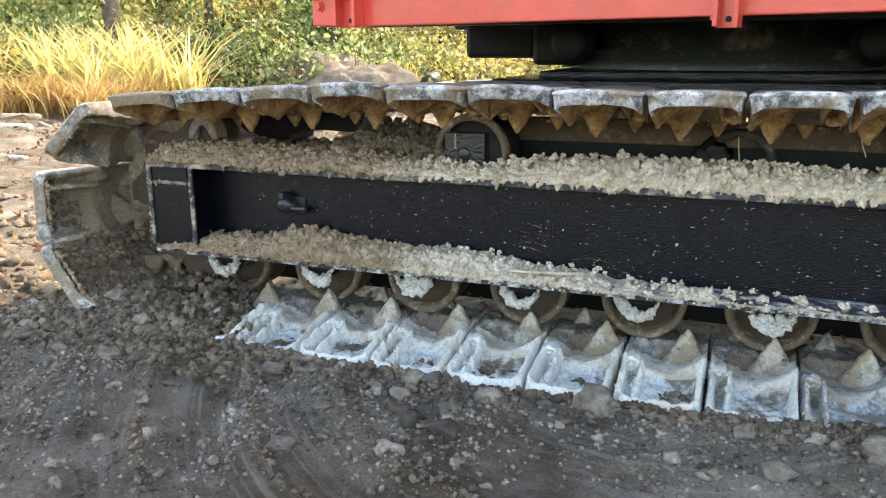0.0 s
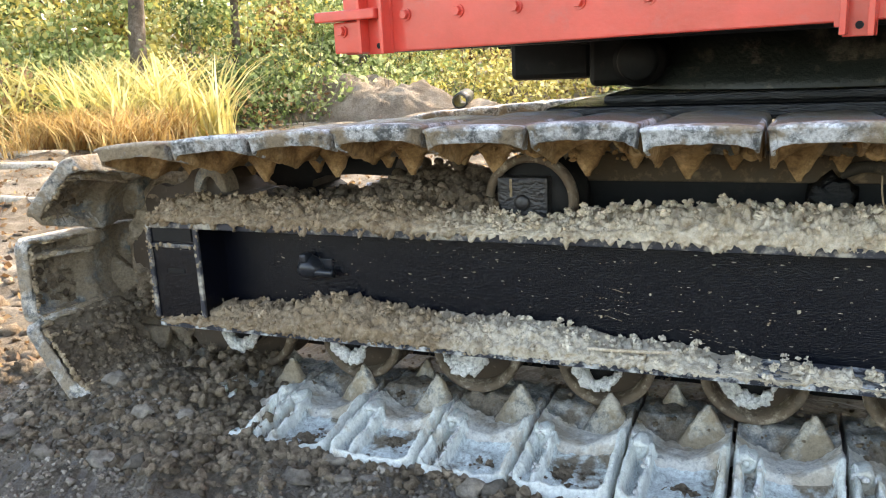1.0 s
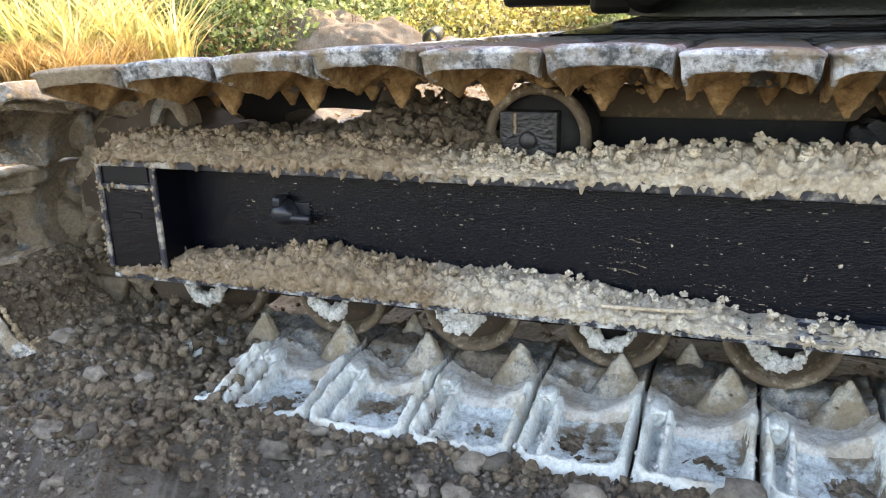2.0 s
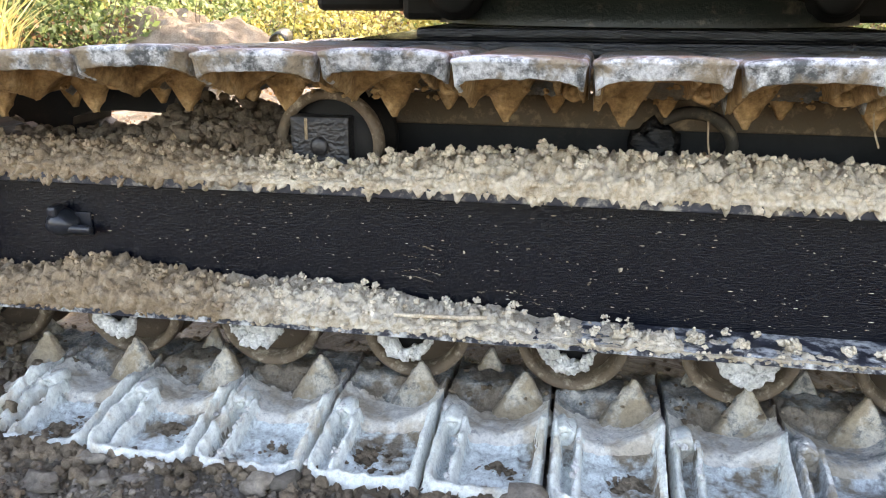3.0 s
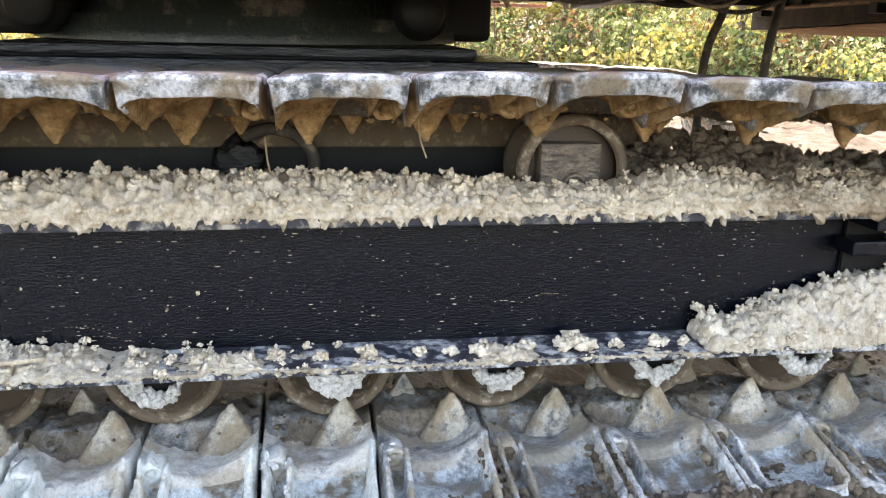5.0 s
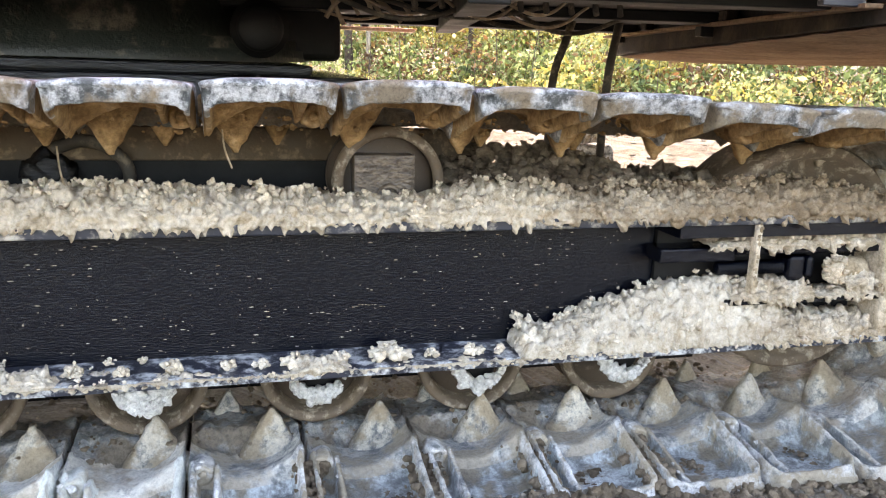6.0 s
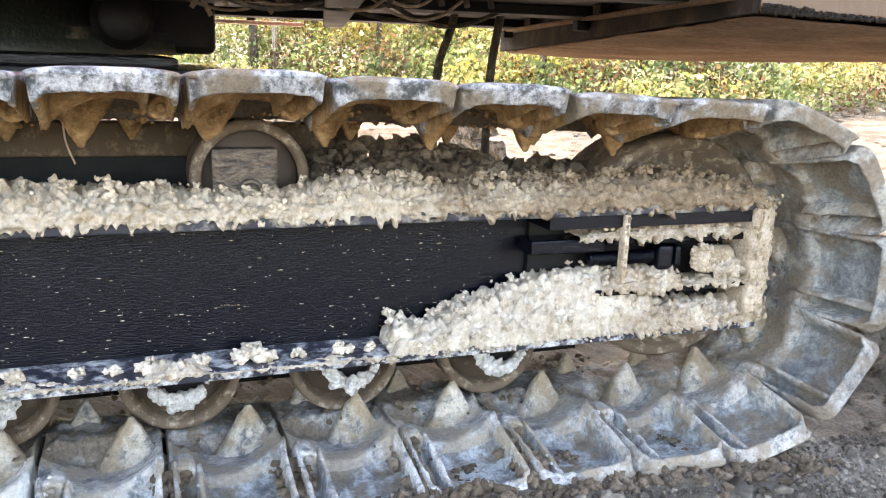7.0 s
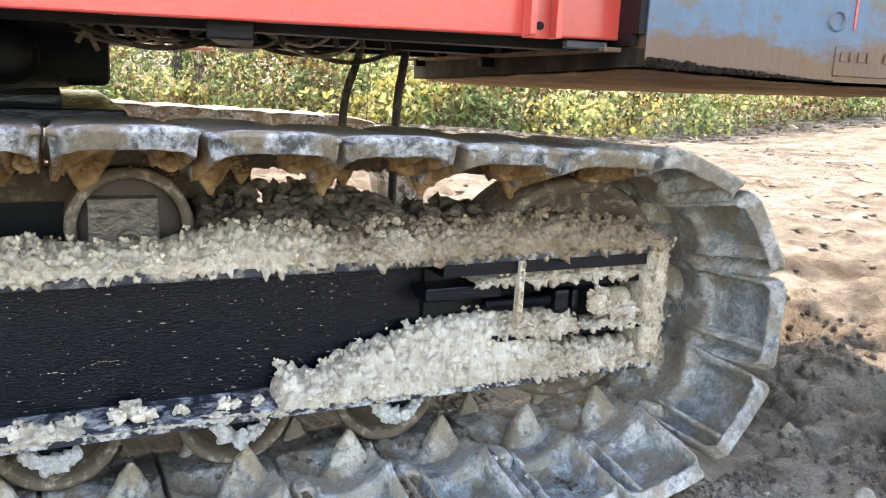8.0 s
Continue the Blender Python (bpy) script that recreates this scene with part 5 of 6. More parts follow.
def ground_z(x, y):
    p = Vector((x, y, 0))
    z = 0.03 * noise.noise(p * 0.6) + 0.02 * noise.noise(p * 1.9) + 0.012 * noise.noise(p * 5.3) + 0.006 * noise.noise(p * 14) + 0.004 * noise.noise(p * 34)
    z += 0.006 * noise.noise(p * 24) + 0.004 * noise.noise(p * 70)
    if x < -1.8 and abs(y) < 6:
        z += (abs(noise.noise(p * 1.6)) * 0.12 + abs(noise.noise(p * 5)) * 0.06) * min(1.0, (-1.8 - x) / 0.5)
    if -3 < x < 3.2 and -1.6 < y < 1.0:
        loose = max(0.0, 0.35 + 0.9 * noise.noise(p * 2.7)) + (0.6 if x < -1.1 else 0.0) + (0.5 if x > 2.1 else 0.0)
        z += 0.02 * loose * crumb(p, 0.045) + 0.008 * crumb(p + Vector((5, 2, 0)), 0.02)
    near = math.exp(-((y + 0.3) / 0.5) ** 2)
    z = z * (0.6 if abs(y) < 2 else 1.0) + 0.02
    z += 0.05 * near * interp(x, [(-1.6, 1.1), (-0.8, 1.1), (-0.3, 0.95), (0.2, 0.9), (0.5, 1.2), (0.9, 1.25), (1.15, 0.8), (1.3, 0.65), (1.7, 0.2), (2.2, 0.0)])
    # heap round the drive end
    z += 0.07 * math.exp(-((x + 1.6) / 0.3) ** 2 - ((y + 0.12) / 0.25) ** 2)
    # curved wheel ruts in front of the track
    q = rut_radius(x, y)
    if y < -0.32 and x < 0.9:
        fade = max(0.0, min(1.0, (-0.32 - y) / 0.12, (0.9 - x) / 0.4))
        for k in RUTS:
            z += fade * ((0.012 + 0.016 * crumb(p, 0.022)) * math.exp(-((q - k) / 0.02) ** 2) - 0.013 * math.exp(-((q - k - 0.11) / 0.06) ** 2))
    if -1.75 < x < 1.8 and y > -0.26:
        z = min(z, 0.03) if x > -1.3 else z
    # low bank beyond the idler end
    z += (0.08 + 0.04 * noise.noise(p * 4)) * (0.5 + 0.5 * math.tanh((x - 2.42 + 0.2 * y + 0.12 * noise.noise(p * 3)) / 0.1)) * math.exp(-((x - 2.6) / 1.6) ** 2)
    if x > 2.0 and y < 4:
        k = min(1.0, (x - 2.0) / 0.4)
        z += k * (0.05 * (0.22 - abs(noise.noise(Vector((x * 2.2, y * 3.2, 6))))) + 0.03 * (0.2 - abs(noise.noise(Vector((x * 6, y * 8, 2))))) + 0.035 * crumb(p, 0.08) + 0.02 * crumb(p + Vector((2, 2, 0)), 0.035))
    d = math.hypot(x, y)
    # churned soil of the open clearing
    if d > 2.6 and y > -2:
        k = min(1.0, (d - 2.6) / 0.8) * (1.0 if d < 13 else 0.3)
        z += k * (0.07 * (abs(noise.noise(Vector((x * 0.9, y * 2.2, 9)))) - 0.2) + 0.05 * (0.25 - abs(noise.noise(Vector((x * 2.6, y * 4.0, 4))))) + 0.03 * noise.noise(Vector((x * 7, y * 9, 1))))
    if d > 14:
        z += (d - 14) * 0.07
    return z


xs, ys = axis(-2.7, 2.9, 0.013, 70, 1.04), axis(-1.3, 0.35, 0.013, 70, 1.045)
verts = [(float(x), float(y), ground_z(x, y)) for y in ys for x in xs]
nx = len(xs)
faces = [(j * nx + i, j * nx + i + 1, (j + 1) * nx + i + 1, (j + 1) * nx + i) for j in range(len(ys) - 1) for i in range(nx - 1)]
me = bpy.data.meshes.new("ground")
me.from_pydata(verts, [], faces)
me.polygons.foreach_set("use_smooth", [True] * len(faces))
SOIL = earthy("trampled_soil", (0.125, 0.104, 0.079), (0.285, 0.25, 0.2), (0.48, 0.435, 0.365), 4.5, 120, bump_d=0.04)


def smeared(m):
    """Streaks pressed into the soil round the turning track, smoother and greyer than the crumbs."""
    nt = m.node_tree
    b = nt.nodes["Principled BSDF"]
    old = b.inputs["Base Color"].links[0].from_socket
    g = nt.nodes.new("ShaderNodeNewGeometry")
    d = nt.nodes.new("ShaderNodeVectorMath")
    d.operation = "DISTANCE"
    d.inputs[1].default_value = (0, 0.1, 0)
    nt.links.new(g.outputs["Position"], d.inputs[0])
    n = nt.nodes.new("ShaderNodeTexNoise")
    n.noise_dimensions = "4D"
    n.inputs["Scale"].default_value, n.inputs["Detail"].default_value = 2.6, 5
    mul = nt.nodes.new("ShaderNodeMath")
    mul.operation = "MULTIPLY"
    mul.inputs[1].default_value = 22
    nt.links.new(d.outputs["Value"], mul.inputs[0])
    nt.links.new(mul.outputs[0], n.inputs["W"])
    nt.links.new(g.outputs["Position"], n.inputs["Vector"])
    streak = ramp(nt, n.outputs["Fac"], [(0.5, grey(0.0)), (0.64, grey(1.0))])
    near = nt.nodes.new("ShaderNodeMapRange")
    near.inputs[1].default_value, near.inputs[2].default_value, near.inputs[3].default_value, near.inputs[4].default_value = 1.6, 2.6, 0.75, 0.0
    nt.links.new(d.outputs["Value"], near.inputs[0])
    k = mix(nt, 1.0, streak, near.outputs[0], "MULTIPLY")
    tone = ramp(nt, noise_tex(nt, 3.5, 4, 0.6, "World"), [(0.4, (0.28, 0.28, 0.285)), (0.6, (0.46, 0.4, 0.32))])
    nt.links.new(mix(nt, k, old, tone), b.inputs["Base Color"])
    nt.links.new(ramp(nt, k, [(0.0, grey(0.95)), (1.0, grey(0.5))]), b.inputs["Roughness"])


smeared(SOIL)
_nt = SOIL.node_tree
_b = _nt.nodes["Principled BSDF"]
_patch = ramp(_nt, noise_tex(_nt, 1.1, 8, 0.7, "World", (0.6, 1.4, 1)), [(0.36, (0.46, 0.4, 0.33)), (0.5, (0.85, 0.83, 0.8)), (0.66, (1.1, 1.11, 1.12))])
_nt.links.new(mix(_nt, 1.0, _b.inputs["Base Color"].links[0].from_socket, _patch, "MULTIPLY"), _b.inputs["Base Color"])
me.materials.append(SOIL)
tagged(new("ground", me), "trampled brown-grey soil with stones and ruts", "ground", kind="structure")

# stones, gravel and clods on the ground
rng = random.Random(23)
st, gr, cl = [], [], []
def lie(x, y, r, sink=0.35):
    return ground_z(x, y) + r * (1 - 2 * sink) * 0.6
for _ in range(1100):
    x, y = rng.uniform(-2.9, 3.0), -0.2 - abs(rng.gauss(0, 0.55))
    r = min(0.026, 0.0045 * (1 / max(0.02, rng.random())) ** 0.5)
    if -1.5 < x < 1.8 and y > -0.3 and r > 0.01:
        y -= 0.12
    st.append((x, y, lie(x, y, r), r * rng.uniform(0.9, 1.4), r * rng.uniform(0.8, 1.2), r * rng.uniform(0.6, 0.9)))
for _ in range(34000):
    x, y = rng.uniform(-2.9, 3.0), -0.22 - abs(rng.gauss(0, 0.5))
    if noise.noise(Vector((x * 3, y * 3, 5))) + rng.uniform(-0.3, 0.3) < -0.1:
        continue
    r = rng.choice((0.0015, 0.002, 0.0025, 0.003, 0.004, 0.005, 0.007))
    gr.append((x, y, lie(x, y, r, 0.3), r, r, r * 0.85))
for _ in range(900):
    x, y = rng.gauss(-1.5, 0.28), rng.uniform(-0.5, -0.12)
    r = rng.choice((0.004, 0.006, 0.009, 0.014))
    cl.append((x, y, lie(x, y, r, 0.35), r, r, r))
for _ in range(1100):
    x = rng.uniform(-1.5, 1.9)
    y = -0.28 - abs(rng.gauss(0, 0.05))
    r = rng.choice((0.004, 0.006, 0.008, 0.012))
    cl.append((x, y, lie(x, y, r, 0.3), r, r, r))
for k in RUTS:
    for _ in range(420):
        a = rng.uniform(math.pi * 1.02, math.pi * 1.6)
        rr = k + rng.gauss(0, 0.016)
        x, y = rr * math.cos(a), 0.1 + rr * math.sin(a)
        if y > -0.34:
            continue
        r = rng.choice((0.0025, 0.003, 0.004, 0.005, 0.007))
        cl.append((x, y, lie(x, y, r, 0.35), r, r, r))
for _ in range(900):
    x, y = -1.95 - abs(rng.gauss(0, 0.7)), rng.uniform(-0.3, 2.2)
    r = rng.choice((0.006, 0.01, 0.014, 0.02, 0.03))
    cl.append((x, y, lie(x, y, r, 0.35), r, r, r * 0.8))
far = []
for _ in range(700):
    x = rng.gauss(2.6, 0.4)
    y = rng.uniform(-0.7, 0.5)
    r = rng.choice((0.004, 0.006, 0.009, 0.014))
    far.append((x, y, lie(x, y, r, 0.35), r, r, r))
for _ in range(3000):
    a, d = rng.uniform(-1.2, 1.2), rng.uniform(2.5, 13)
    x, y = d * math.sin(a) * 1.3, d * math.cos(a) - 0.5
    if abs(x) < 2.2 and y < 2.8:
        continue
    r = rng.choice((0.006, 0.008, 0.01, 0.014, 0.02, 0.026))
    far.append((x, y, lie(x, y, r, 0.35), r * 1.4, r * 1.2, r * 0.45))
for i, (x, y, r) in enumerate(((-0.617, -0.33, 0.026), (-0.953, -0.31, 0.019), (-0.611, -0.43, 0.02), (-1.1, -0.765, 0.02), (-1.226, -0.795, 0.014), (-1.2, -0.66, 0.013), (-1.69, -0.2, 0.026), (-1.4, -0.27, 0.02), (-1.85, -0.4, 0.018), (-1.5, -0.3, 0.024), (0.06, -0.52, 0.018), (0.345, -0.36, 0.017), (-0.135, -0.33, 0.045), (-0.4, -0.36, 0.03), (0.47, -0.4, 0.035), (-0.2, -0.45, 0.012), (-1.217, -0.93, 0.018), (-0.82, -0.31, 0.02), (0.2, -0.36, 0.022), (0.9, -0.42, 0.024), (1.3, -0.36, 0.02), (2.32, -0.1, 0.026), (2.2, -0.42, 0.022), (2.55, 0.2, 0.03))):
    tagged(scatter("stone", [(0, 0, 0, r * 1.2, r, r * 0.8)], STONE, rng, 2), "rounded grey-brown stone half sunk in the soil", "stone", "loose stones").matrix_basis = pose(x, y, ground_z(x, y) + r * 0.25)
tagged(scatter("stones", st, STONE, rng, 1), "rounded grey-brown stones pressed into the soil", "stones", kind="stuff")
tagged(scatter("gravel", gr, STONE, rng, 0, False), "loose gravel and grit on the soil", "gravel", kind="stuff")
tagged(scatter("rubble", far, SOIL, rng, 0), "sunlit lumps of dry soil strewn over the clearing", "soil", kind="stuff")
tagged(scatter("soil_clods", cl, DIRT, rng), "clods of loose brown soil along the track", "soil", kind="stuff")


# ---- plants and the wooded edge ----
def leaf_material(name, a, b, c, light=0.5):
    m = bpy.data.materials.new(name)
    m.use_nodes = True
    nt = m.node_tree
    out, old = nt.nodes["Material Output"], nt.nodes["Principled BSDF"]
    old.inputs["Roughness"].default_value = 0.55
    g = nt.nodes.new("ShaderNodeNewGeometry")
    col = ramp(nt, g.outputs["Random Per Island"], [(0.0, a), (0.5, b), (1.0, c)])
    tr = nt.nodes.new("ShaderNodeBsdfTranslucent")
    ms = nt.nodes.new("ShaderNodeMixShader")
    ms.inputs[0].default_value = light
    nt.links.new(col, old.inputs["Base Color"])
    nt.links.new(col, tr.inputs["Color"])
    nt.links.new(old.outputs[0], ms.inputs[1])
    nt.links.new(tr.outputs[0], ms.inputs[2])
    nt.links.new(ms.outputs[0], out.inputs["Surface"])
    return m


LEAF_GREEN = leaf_material("green_leaves", (0.11, 0.16, 0.05), (0.29, 0.37, 0.14), (0.6, 0.65, 0.34), 0.55)
# leaf colour darkened to stand in for shaded gaps in the undergrowth
LEAF_SHADE = leaf_material("shade_green_leaves", (0.05, 0.075, 0.025), (0.14, 0.2, 0.07), (0.32, 0.4, 0.17), 0.5)
LEAF_YELLOW = leaf_material("yellowing_leaves", (0.3, 0.25, 0.06), (0.56, 0.5, 0.16), (0.8, 0.74, 0.38), 0.6)
LEAF_BROWN = leaf_material("dry_brown_leaves", (0.08, 0.045, 0.022), (0.2, 0.11, 0.05), (0.42, 0.28, 0.14))
GRASS = leaf_material("sunlit_tall_grass", (0.42, 0.37, 0.13), (0.6, 0.53, 0.21), (0.76, 0.7, 0.38))
STRAW = leaf_material("dry_straw", (0.3, 0.17, 0.06), (0.48, 0.32, 0.12), (0.64, 0.5, 0.25), 0.45)
BARK = earthy("bark", (0.06, 0.045, 0.035), (0.12, 0.095, 0.075), (0.25, 0.22, 0.19), 5, 30)
WOOD = earthy("bleached_wood", (0.3, 0.24, 0.17), (0.42, 0.36, 0.28), (0.55, 0.49, 0.4), 5, 40)


def mesh_np(name, V, F, mat, sides):
    me = bpy.data.meshes.new(name)
    me.vertices.add(len(V))
    me.vertices.foreach_set("co", V.ravel())
    me.loops.add(F.size)
    me.loops.foreach_set("vertex_index", F.ravel())
    me.polygons.add(len(F))
    me.polygons.foreach_set("loop_start", np.arange(0, F.size, sides))
    me.polygons.foreach_set("loop_total", np.full(len(F), sides))
    me.update()
    me.materials.append(mat)
    return new(name, me)


def leaves(name, centres, sizes, mat, gen):
    """Folded four-cornered leaves in one mesh."""
    n = len(centres)
    d = gen.normal(size=(n, 3))
    d /= np.linalg.norm(d, axis=1)[:, None]
    e = np.cross(d, gen.normal(size=(n, 3)))
    e /= np.linalg.norm(e, axis=1)[:, None]
    k = np.cross(d, e)
    L, W = sizes[:, None], sizes[:, None] * gen.uniform(0.4, 0.7, (n, 1))
    c = centres
    V = np.stack([c - d * L, c + e * W + k * L * 0.15, c + d * L, c - e * W + k * L * 0.15], 1).reshape(-1, 3)
    b = np.arange(n)[:, None] * 4
    F = np.concatenate([b + np.array([[0, 1, 2]]), b + np.array([[0, 2, 3]])])
    return mesh_np(name, V, F, mat, 3)


gen = np.random.default_rng(4)


def edge_xy(a):
    """The wooded edge, by its bearing in degrees from the machine."""
    d = interp(a, [(-75, 13), (-50, 11.5), (-35, 13.0), (-20, 14.5), (0, 14.5), (20, 13.5), (40, 13.0), (47, 14.8), (54, 18.5), (62, 23), (75, 27)])
    return d * math.sin(radians(a)), d * math.cos(radians(a)) - 0.5


kinds = {"green": [[], []], "yellow": [[], []], "brown": [[], []], "deep": [[], []]}
for i in range(1900):
    a = gen.uniform(-74, 74)
    x, y = edge_xy(a)
    back = gen.random() ** 1.2 * 7.0
    x, y = x * (1 + back / 15), y * (1 + back / 15)
    z0 = ground_z(x, y)
    h = gen.uniform(-0.1, 0.45) + back * 0.36
    rad = gen.uniform(0.22, 0.75)
    n = int(50 + 290 * rad * rad)
    p = gen.normal(size=(n, 3))
    p /= np.linalg.norm(p, axis=1)[:, None]
    p *= gen.uniform(0.45, 1.05, (n, 1)) ** 0.5
    c = p * np.array([rad, rad, rad * 0.75]) + np.array([x, y, z0 + h])
    c = c[c[:, 2] > z0 - 0.1]
    u = gen.random()
    right = a > -5
    u = min(0.999, max(0.0, 0.35 * u + 0.65 * (0.5 + 1.5 * noise.noise(Vector((a * 0.11, back * 0.5, 2.0))))))
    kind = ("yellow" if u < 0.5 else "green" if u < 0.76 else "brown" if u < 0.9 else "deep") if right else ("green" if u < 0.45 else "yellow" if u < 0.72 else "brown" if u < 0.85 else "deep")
    kinds[kind][0].append(c)
    kinds[kind][1].append(gen.uniform(0.022, 0.062, len(c)) * gen.uniform(0.75, 1.4))
for i in range(640):
    a = gen.uniform(-76, 76)
    x, y = edge_xy(a)
    back = gen.uniform(2.5, 9.0)
    x, y = x * (1 + back / 15), y * (1 + back / 15)
    rad = gen.uniform(0.5, 1.1)
    n = 230
    p = gen.normal(size=(n, 3))
    p /= np.linalg.norm(p, axis=1)[:, None]
    c = p * gen.uniform(0.3, 1.0, (n, 1)) * rad + np.array([x, y, ground_z(x, y) + gen.uniform(0.2, 1.2) + gen.random() * back * 0.55])
    u = gen.random()
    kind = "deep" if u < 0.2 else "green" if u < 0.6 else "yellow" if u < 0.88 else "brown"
    kinds[kind][0].append(c)
    kinds[kind][1].append(gen.uniform(0.035, 0.08, len(c)))
for k, mt, lb in (("deep", LEAF_SHADE, "dark green brush along the wooded edge, its colour standing in for shade"), ("green", LEAF_GREEN, "dense green undergrowth along the wooded edge"), ("yellow", LEAF_YELLOW, "sunlit yellowing brush along the wooded edge"), ("brown", LEAF_BROWN, "dry brown brambles along the wooded edge")):
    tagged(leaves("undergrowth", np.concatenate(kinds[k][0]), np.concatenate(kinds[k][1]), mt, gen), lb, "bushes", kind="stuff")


def blades(name, n, area, height, mat, width=0.012, lean=0.35):
    V, F = [], []
    for i in range(n):
        x, y = area(gen)
        z = ground_z(x, y)
        h = height * gen.uniform(0.35, 1.2)
        t = gen.uniform(0, 2 * math.pi)
        dx, dy = math.cos(t), math.sin(t)
        l = lean * gen.uniform(0.2, 1.3) * h
        w = width * gen.uniform(0.6, 1.4)
        base = len(V)
        for q, ww in ((0, 1), (0.4, 0.95), (0.75, 0.7), (1.0, 0.08)):
            cx, cy, cz = x + dx * l * q * q, y + dy * l * q * q, z + h * (q - 0.18 * q * q * lean)
            V += [(cx - dy * w * ww, cy + dx * w * ww, cz), (cx + dy * w * ww, cy - dx * w * ww, cz)]
        for s in range(3):
            b = base + 2 * s
            F.append((b, b + 1, b + 3, b + 2))
    return mesh_np(name, np.array(V, float), np.array(F), mat, 4)


def tufts(x0, y0, sx, sy, n):
    at = [(x0 + gen.normal() * sx, y0 + gen.normal() * sy) for _ in range(n)]

    def one(g):
        cx, cy = at[int(g.integers(n))]
        return cx + g.normal() * 0.12, cy + g.normal() * 0.12
    return one


tagged(blades("tall_grass", 2200, tufts(-9.5, 7.5, 0.9, 0.6, 34), 1.25, GRASS, 0.016, 0.9), "tall sunlit yellow-green grass by the clearing", "grass", kind="stuff")
tagged(blades("dry_grass", 6500, tufts(-9.6, 6.6, 1.3, 0.5, 90), 0.6, STRAW, 0.009, 1.0), "dry straw-coloured grass at the clearing", "grass", kind="stuff")
tagged(blades("dry_grass", 1100, lambda g: (g.uniform(2, 20), g.uniform(13.0, 14.8)), 0.4, STRAW, 0.008, 1.0), "dry straw-coloured weeds at the wooded edge", "grass", kind="stuff")


def tree(x, y, r, h, mat_leaf, lean=0.0):
    z = ground_z(x, y) - 0.1
    t = thing("tree", "slender tree with grey-brown bark and sparse autumn leaves", "tree", "trees of the wooded edge", m=pose(x, y, z))
    bm = bmesh.new()
    prev = None
    for i in range(9):
        q = i / 8
        rr = r * (1 - 0.75 * q) * (1.35 if i == 0 else 1)
        ring = [bm.verts.new((lean * q * h + rr * math.cos(k * 0.785) + 0.05 * math.sin(q * 9 + x), rr * math.sin(k * 0.785) + 0.04 * math.cos(q * 7 + y), q * h)) for k in range(8)]
        if prev:
            for k in range(8):
                bm.faces.new((prev[k], prev[(k + 1) % 8], ring[(k + 1) % 8], ring[k]))
        prev = ring
    for k in range(7):
        q = 0.35 + 0.09 * k
        a = k * 2.4
        p0 = Vector((lean * q * h, 0, q * h))
        p1 = p0 + Vector((math.cos(a), math.sin(a), 0.7)) * (1.3 - q)
        w = r * 0.25
        o = Vector((-math.sin(a), math.cos(a), 0)) * w
        u = Vector((0, 0, w))
        A = [bm.verts.new(p0 + s) for s in (o, u, -o, -u)]
        B = [bm.verts.new(p1 + s * 0.3) for s in (o, u, -o, -u)]
        for i in range(4):
            bm.faces.new((A[i], A[(i + 1) % 4], B[(i + 1) % 4], B[i]))
    part("trunk", bm, BARK, t, "", True)
    n = 900
    c = gen.normal(size=(n, 3)) * np.array([0.7, 0.7, h * 0.2]) + np.array([lean * h * 0.7, 0, h * 0.72])
    cr = leaves("crown", c, gen.uniform(0.03, 0.08, n), mat_leaf, gen)
    cr.parent = t


for a, back, r, h in ((-46, 1.5, 0.16, 6), (-30, 2.2, 0.2, 7), (-39, 3, 0.1, 6), (-22, 3, 0.09, 6), (-12, 2, 0.08, 6), (-60, 2, 0.12, 6), (6, 2.5, 0.07, 5), (10.5, 1.5, 0.09, 6), (14, 3, 0.06, 5), (19, 2.0, 0.07, 6), (24, 2.5, 0.06, 5), (31, 1.5, 0.08, 6), (38, 3, 0.09, 6), (46, 2, 0.09, 6), (55, 2, 0.1, 6)):
    x, y = edge_xy(a)
    tree(x * (1 + back / 15), y * (1 + back / 15), r, h, LEAF_YELLOW if a > -5 else LEAF_GREEN, gen.uniform(-0.04, 0.04))


# spoil heap, plank, culvert pipe and branches in the clearing
def heap(name, x, y, rx, ry, h, mat, label):
    bm = bmesh.new()
    bmesh.ops.create_grid(bm, x_segments=64, y_segments=64, size=1.0)
    for v in bm.verts:
        d = v.co.length
        q = max(0.0, 1 - d * d) ** 0.8
        px, py = x + v.co.x * rx, y + v.co.y * ry
        n = noise.noise(Vector((px * 1.2, py * 1.5, 2))) * 0.5 + noise.noise(Vector((px * 4, py * 4, 1))) * 0.14 + noise.noise(Vector((px * 11, py * 11, 1))) * 0.08
        v.co = Vector((px, py, ground_z(px, py) - 0.03 + h * q * (1 + n)))
    return tagged(part(name, bm, mat, None, "", True), label, "soil heap")


SPOIL = earthy("dry_spoil", (0.16, 0.12, 0.085), (0.26, 0.21, 0.155), (0.38, 0.32, 0.25), 3, 40, bump_d=0.04)
heap("spoil_heap", -6.9, 11.2, 2.1, 0.9, 0.7, SPOIL, "heap of brown spoil with roots at the clearing's edge")
heap("spoil_heap", -4.6, 10.6, 1.5, 0.7, 0.24, SPOIL, "low sunlit heap of tan soil")
bm = bmesh.new()
lathe(bm, [(0.1, 0.0), (0.12, 0.0), (0.12, 0.7), (0.1, 0.7), (0.1, 0.0)], 0, 0, 24)
tagged(part("culvert_pipe", bm, TURN_GREY, None, "", True, pose(-4.7, 10.1, 0.33, 4, 0, 12)), "short grey-green culvert pipe lying in the clearing", "pipe")
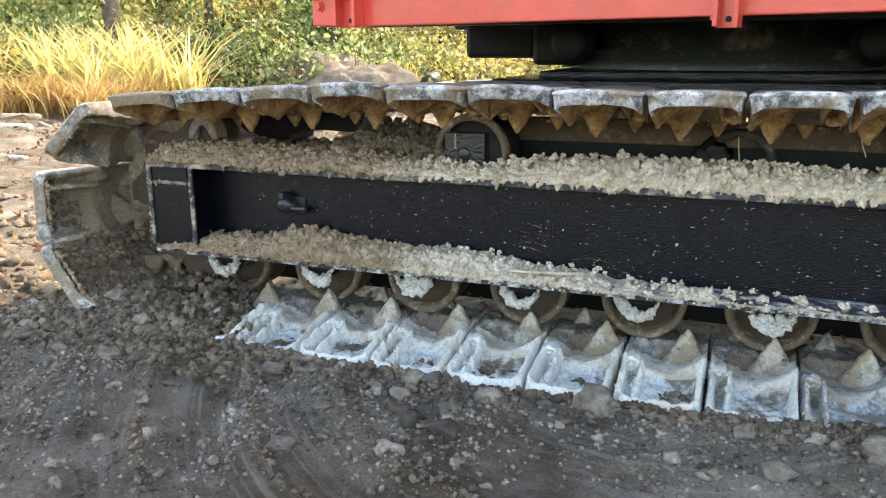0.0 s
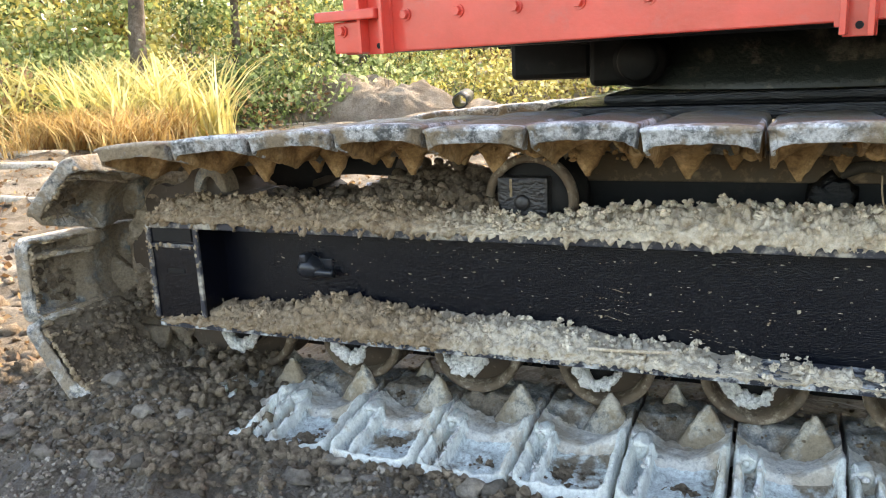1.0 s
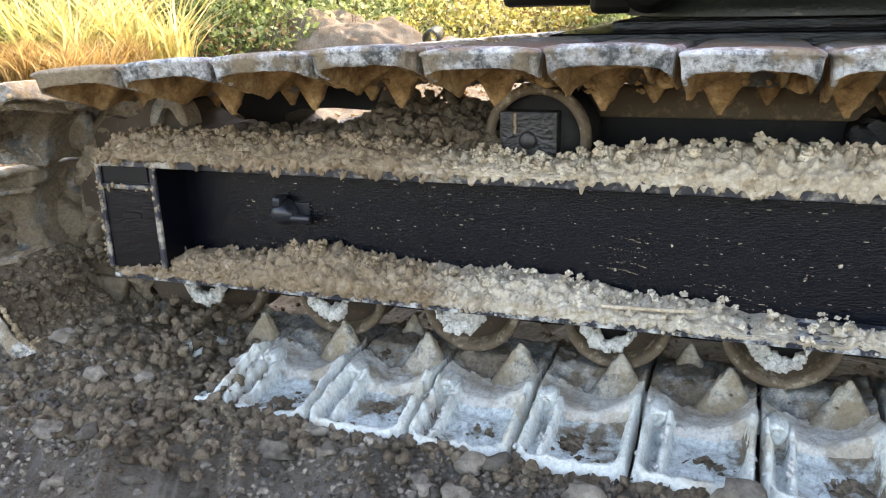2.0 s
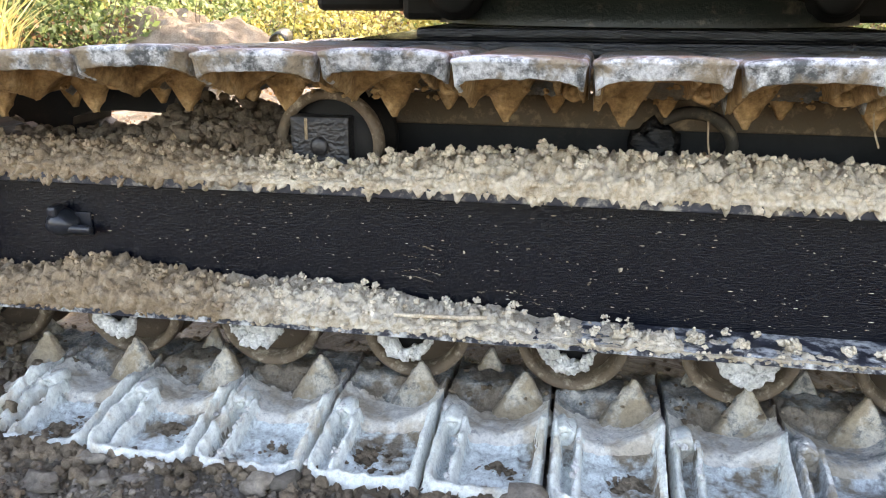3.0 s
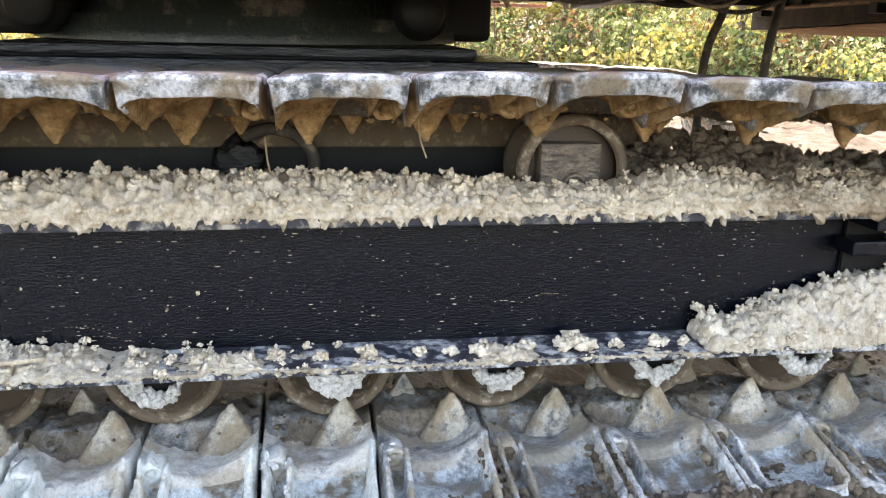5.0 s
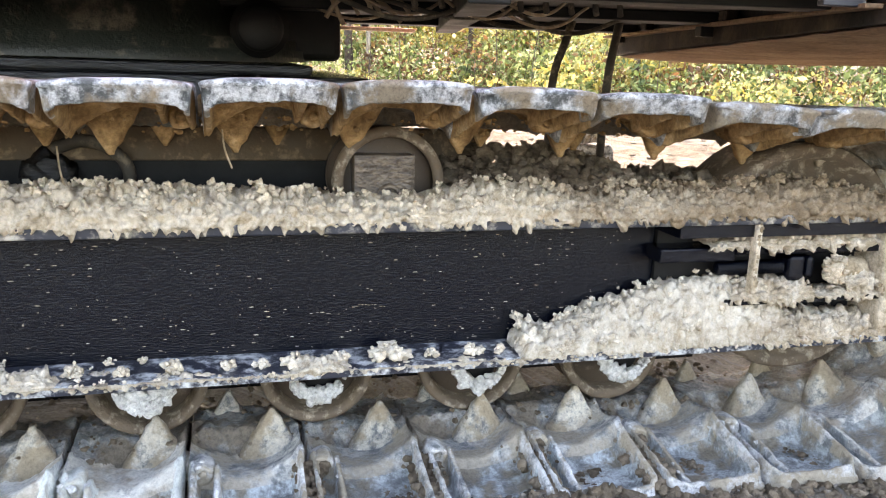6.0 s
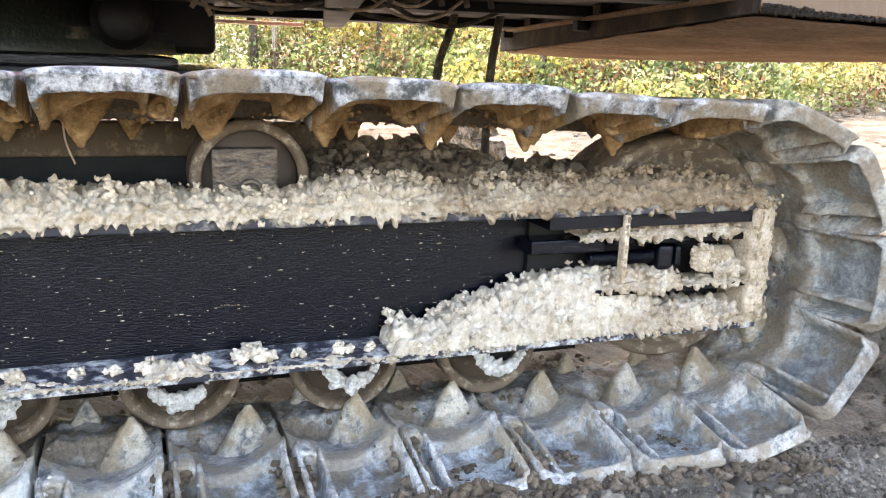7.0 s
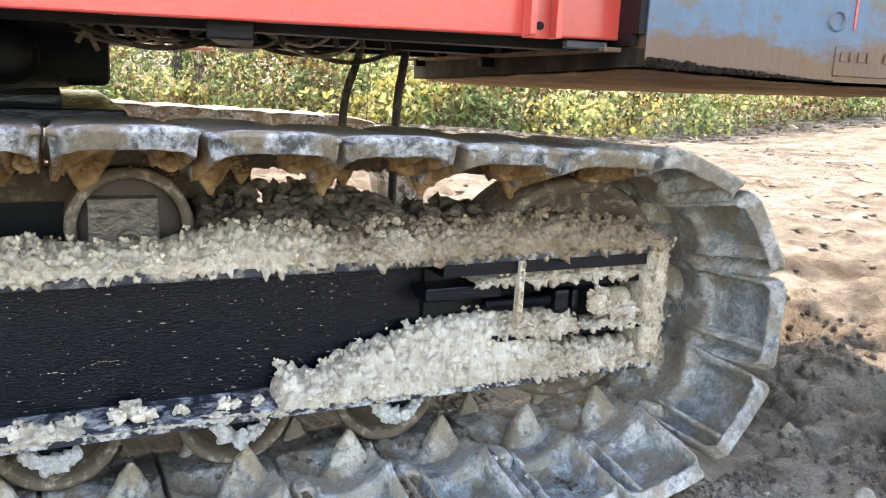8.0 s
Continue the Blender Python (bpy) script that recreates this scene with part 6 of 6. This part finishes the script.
for i, (x, y, l, rz, r) in enumerate(((-8.2, 4.2, 2.6, 8, 0.05), (-7.2, 3.4, 1.9, -14, 0.03), (-6.2, 2.6, 2.2, 3, 0.03), (-9.0, 5.0, 2.4, 20, 0.06), (-5.2, 2.2, 1.2, 28, 0.02), (-7.0, 4.8, 1.6, -30, 0.025), (-1.4, 3.4, 2.0, 4, 0.06), (-7.4, 10.3, 1.0, 35, 0.02), (-6.3, 10.25, 0.8, -28, 0.015), (-8.0, 9.9, 1.3, 15, 0.02), (-10.0, 4.6, 1.8, -6, 0.04), (-6.6, 3.0, 1.0, 40, 0.015), (-8.9, 4.0, 1.5, 33, 0.02))):
    bm = bmesh.new()
    lathe(bm, [(0, -l / 2), (r, -l / 2), (r * 1.1, -l / 4), (r * 0.9, 0.1), (r * 0.8, l / 3), (r * 0.5, l / 2), (0, l / 2)], 0, 0, 10)
    for v in bm.verts:
        v.co.x += 0.06 * math.sin(v.co.y * 2.3 + i)
    tagged(part("fallen_branch", bm, WOOD, None, "", True, pose(x, y, ground_z(x, y) + r * 0.8, 0, 0, 90 + rz)), "bleached fallen branch on the soil", "branch", "fallen branches")

# dark soil, pale stones and roots along the foot of the brush
foot, white = [], []
for i in range(3200):
    a = float(gen.uniform(-20, 66))
    x, y = edge_xy(a)
    f = 1 - abs(float(gen.normal())) * 0.05
    r = float(gen.choice((0.012, 0.018, 0.025, 0.035, 0.06)))
    x, y = x * f, y * f
    (white if gen.random() < 0.05 else foot).append((x, y, ground_z(x, y) + r * 0.15, r * 1.5, r, r * 0.55))
tagged(scatter("dark_soil", foot, DIRT, rng, 0), "dark loose soil along the foot of the brush", "soil", kind="stuff")
tagged(scatter("pale_stones", white, MUD_PALE, rng, 1), "pale stones along the foot of the brush", "stones", kind="stuff")

# thin stems in the brush
bm = bmesh.new()
for i in range(190):
    a = gen.uniform(-70, 70)
    x, y = edge_xy(a)
    f = 1 + gen.uniform(-0.03, 0.25)
    x, y = x * f, y * f
    z, h, r = ground_z(x, y) - 0.05, gen.uniform(0.8, 2.6), gen.uniform(0.004, 0.012)
    lx, ly = gen.normal() * 0.14 * h, gen.normal() * 0.1 * h
    rings = []
    for q in (0, 0.35, 0.7, 1.0):
        rr = r * (1 - 0.7 * q)
        bx, by = x + lx * q + 0.05 * math.sin(q * 5 + i), y + ly * q
        rings.append([bm.verts.new((bx + rr * math.cos(k * 1.571), by + rr * math.sin(k * 1.571), z + h * q)) for k in range(4)])
    for A, B in zip(rings, rings[1:]):
        for k in range(4):
            bm.faces.new((A[k], A[(k + 1) % 4], B[(k + 1) % 4], B[k]))
tagged(part("brush_stems", bm, BARK, None, "", True), "thin bare stems standing in the brush", "stems", kind="stuff")
px, py = 3.04, 14.0
bm = bmesh.new()
lathe(bm, [(0, -0.3), (0.045, -0.3), (0.042, 1.2), (0.04, 2.4), (0, 2.42)], 0, 0, 12)
tagged(part("post", bm, WOOD, None, "", True, pose(px, py, ground_z(px, py), 90, 0, 0)), "slender pale post standing at the wooded edge", "post")

# leaf litter and straw on the sunlit soil
n = 9000
lx = np.concatenate([gen.uniform(-13, -2.1, n - 300), gen.uniform(2.4, 16, 300)])
ly = np.concatenate([gen.uniform(-0.6, 8.5, n - 300), gen.uniform(9.0, 15, 300)])
lz = np.array([ground_z(a, b) + 0.012 for a, b in zip(lx, ly)])
tagged(leaves("leaf_litter", np.stack([lx, ly, lz], 1), gen.uniform(0.01, 0.032, n), LEAF_BROWN, gen), "dry brown leaf litter strewn over the sunlit soil", "leaves", kind="stuff")
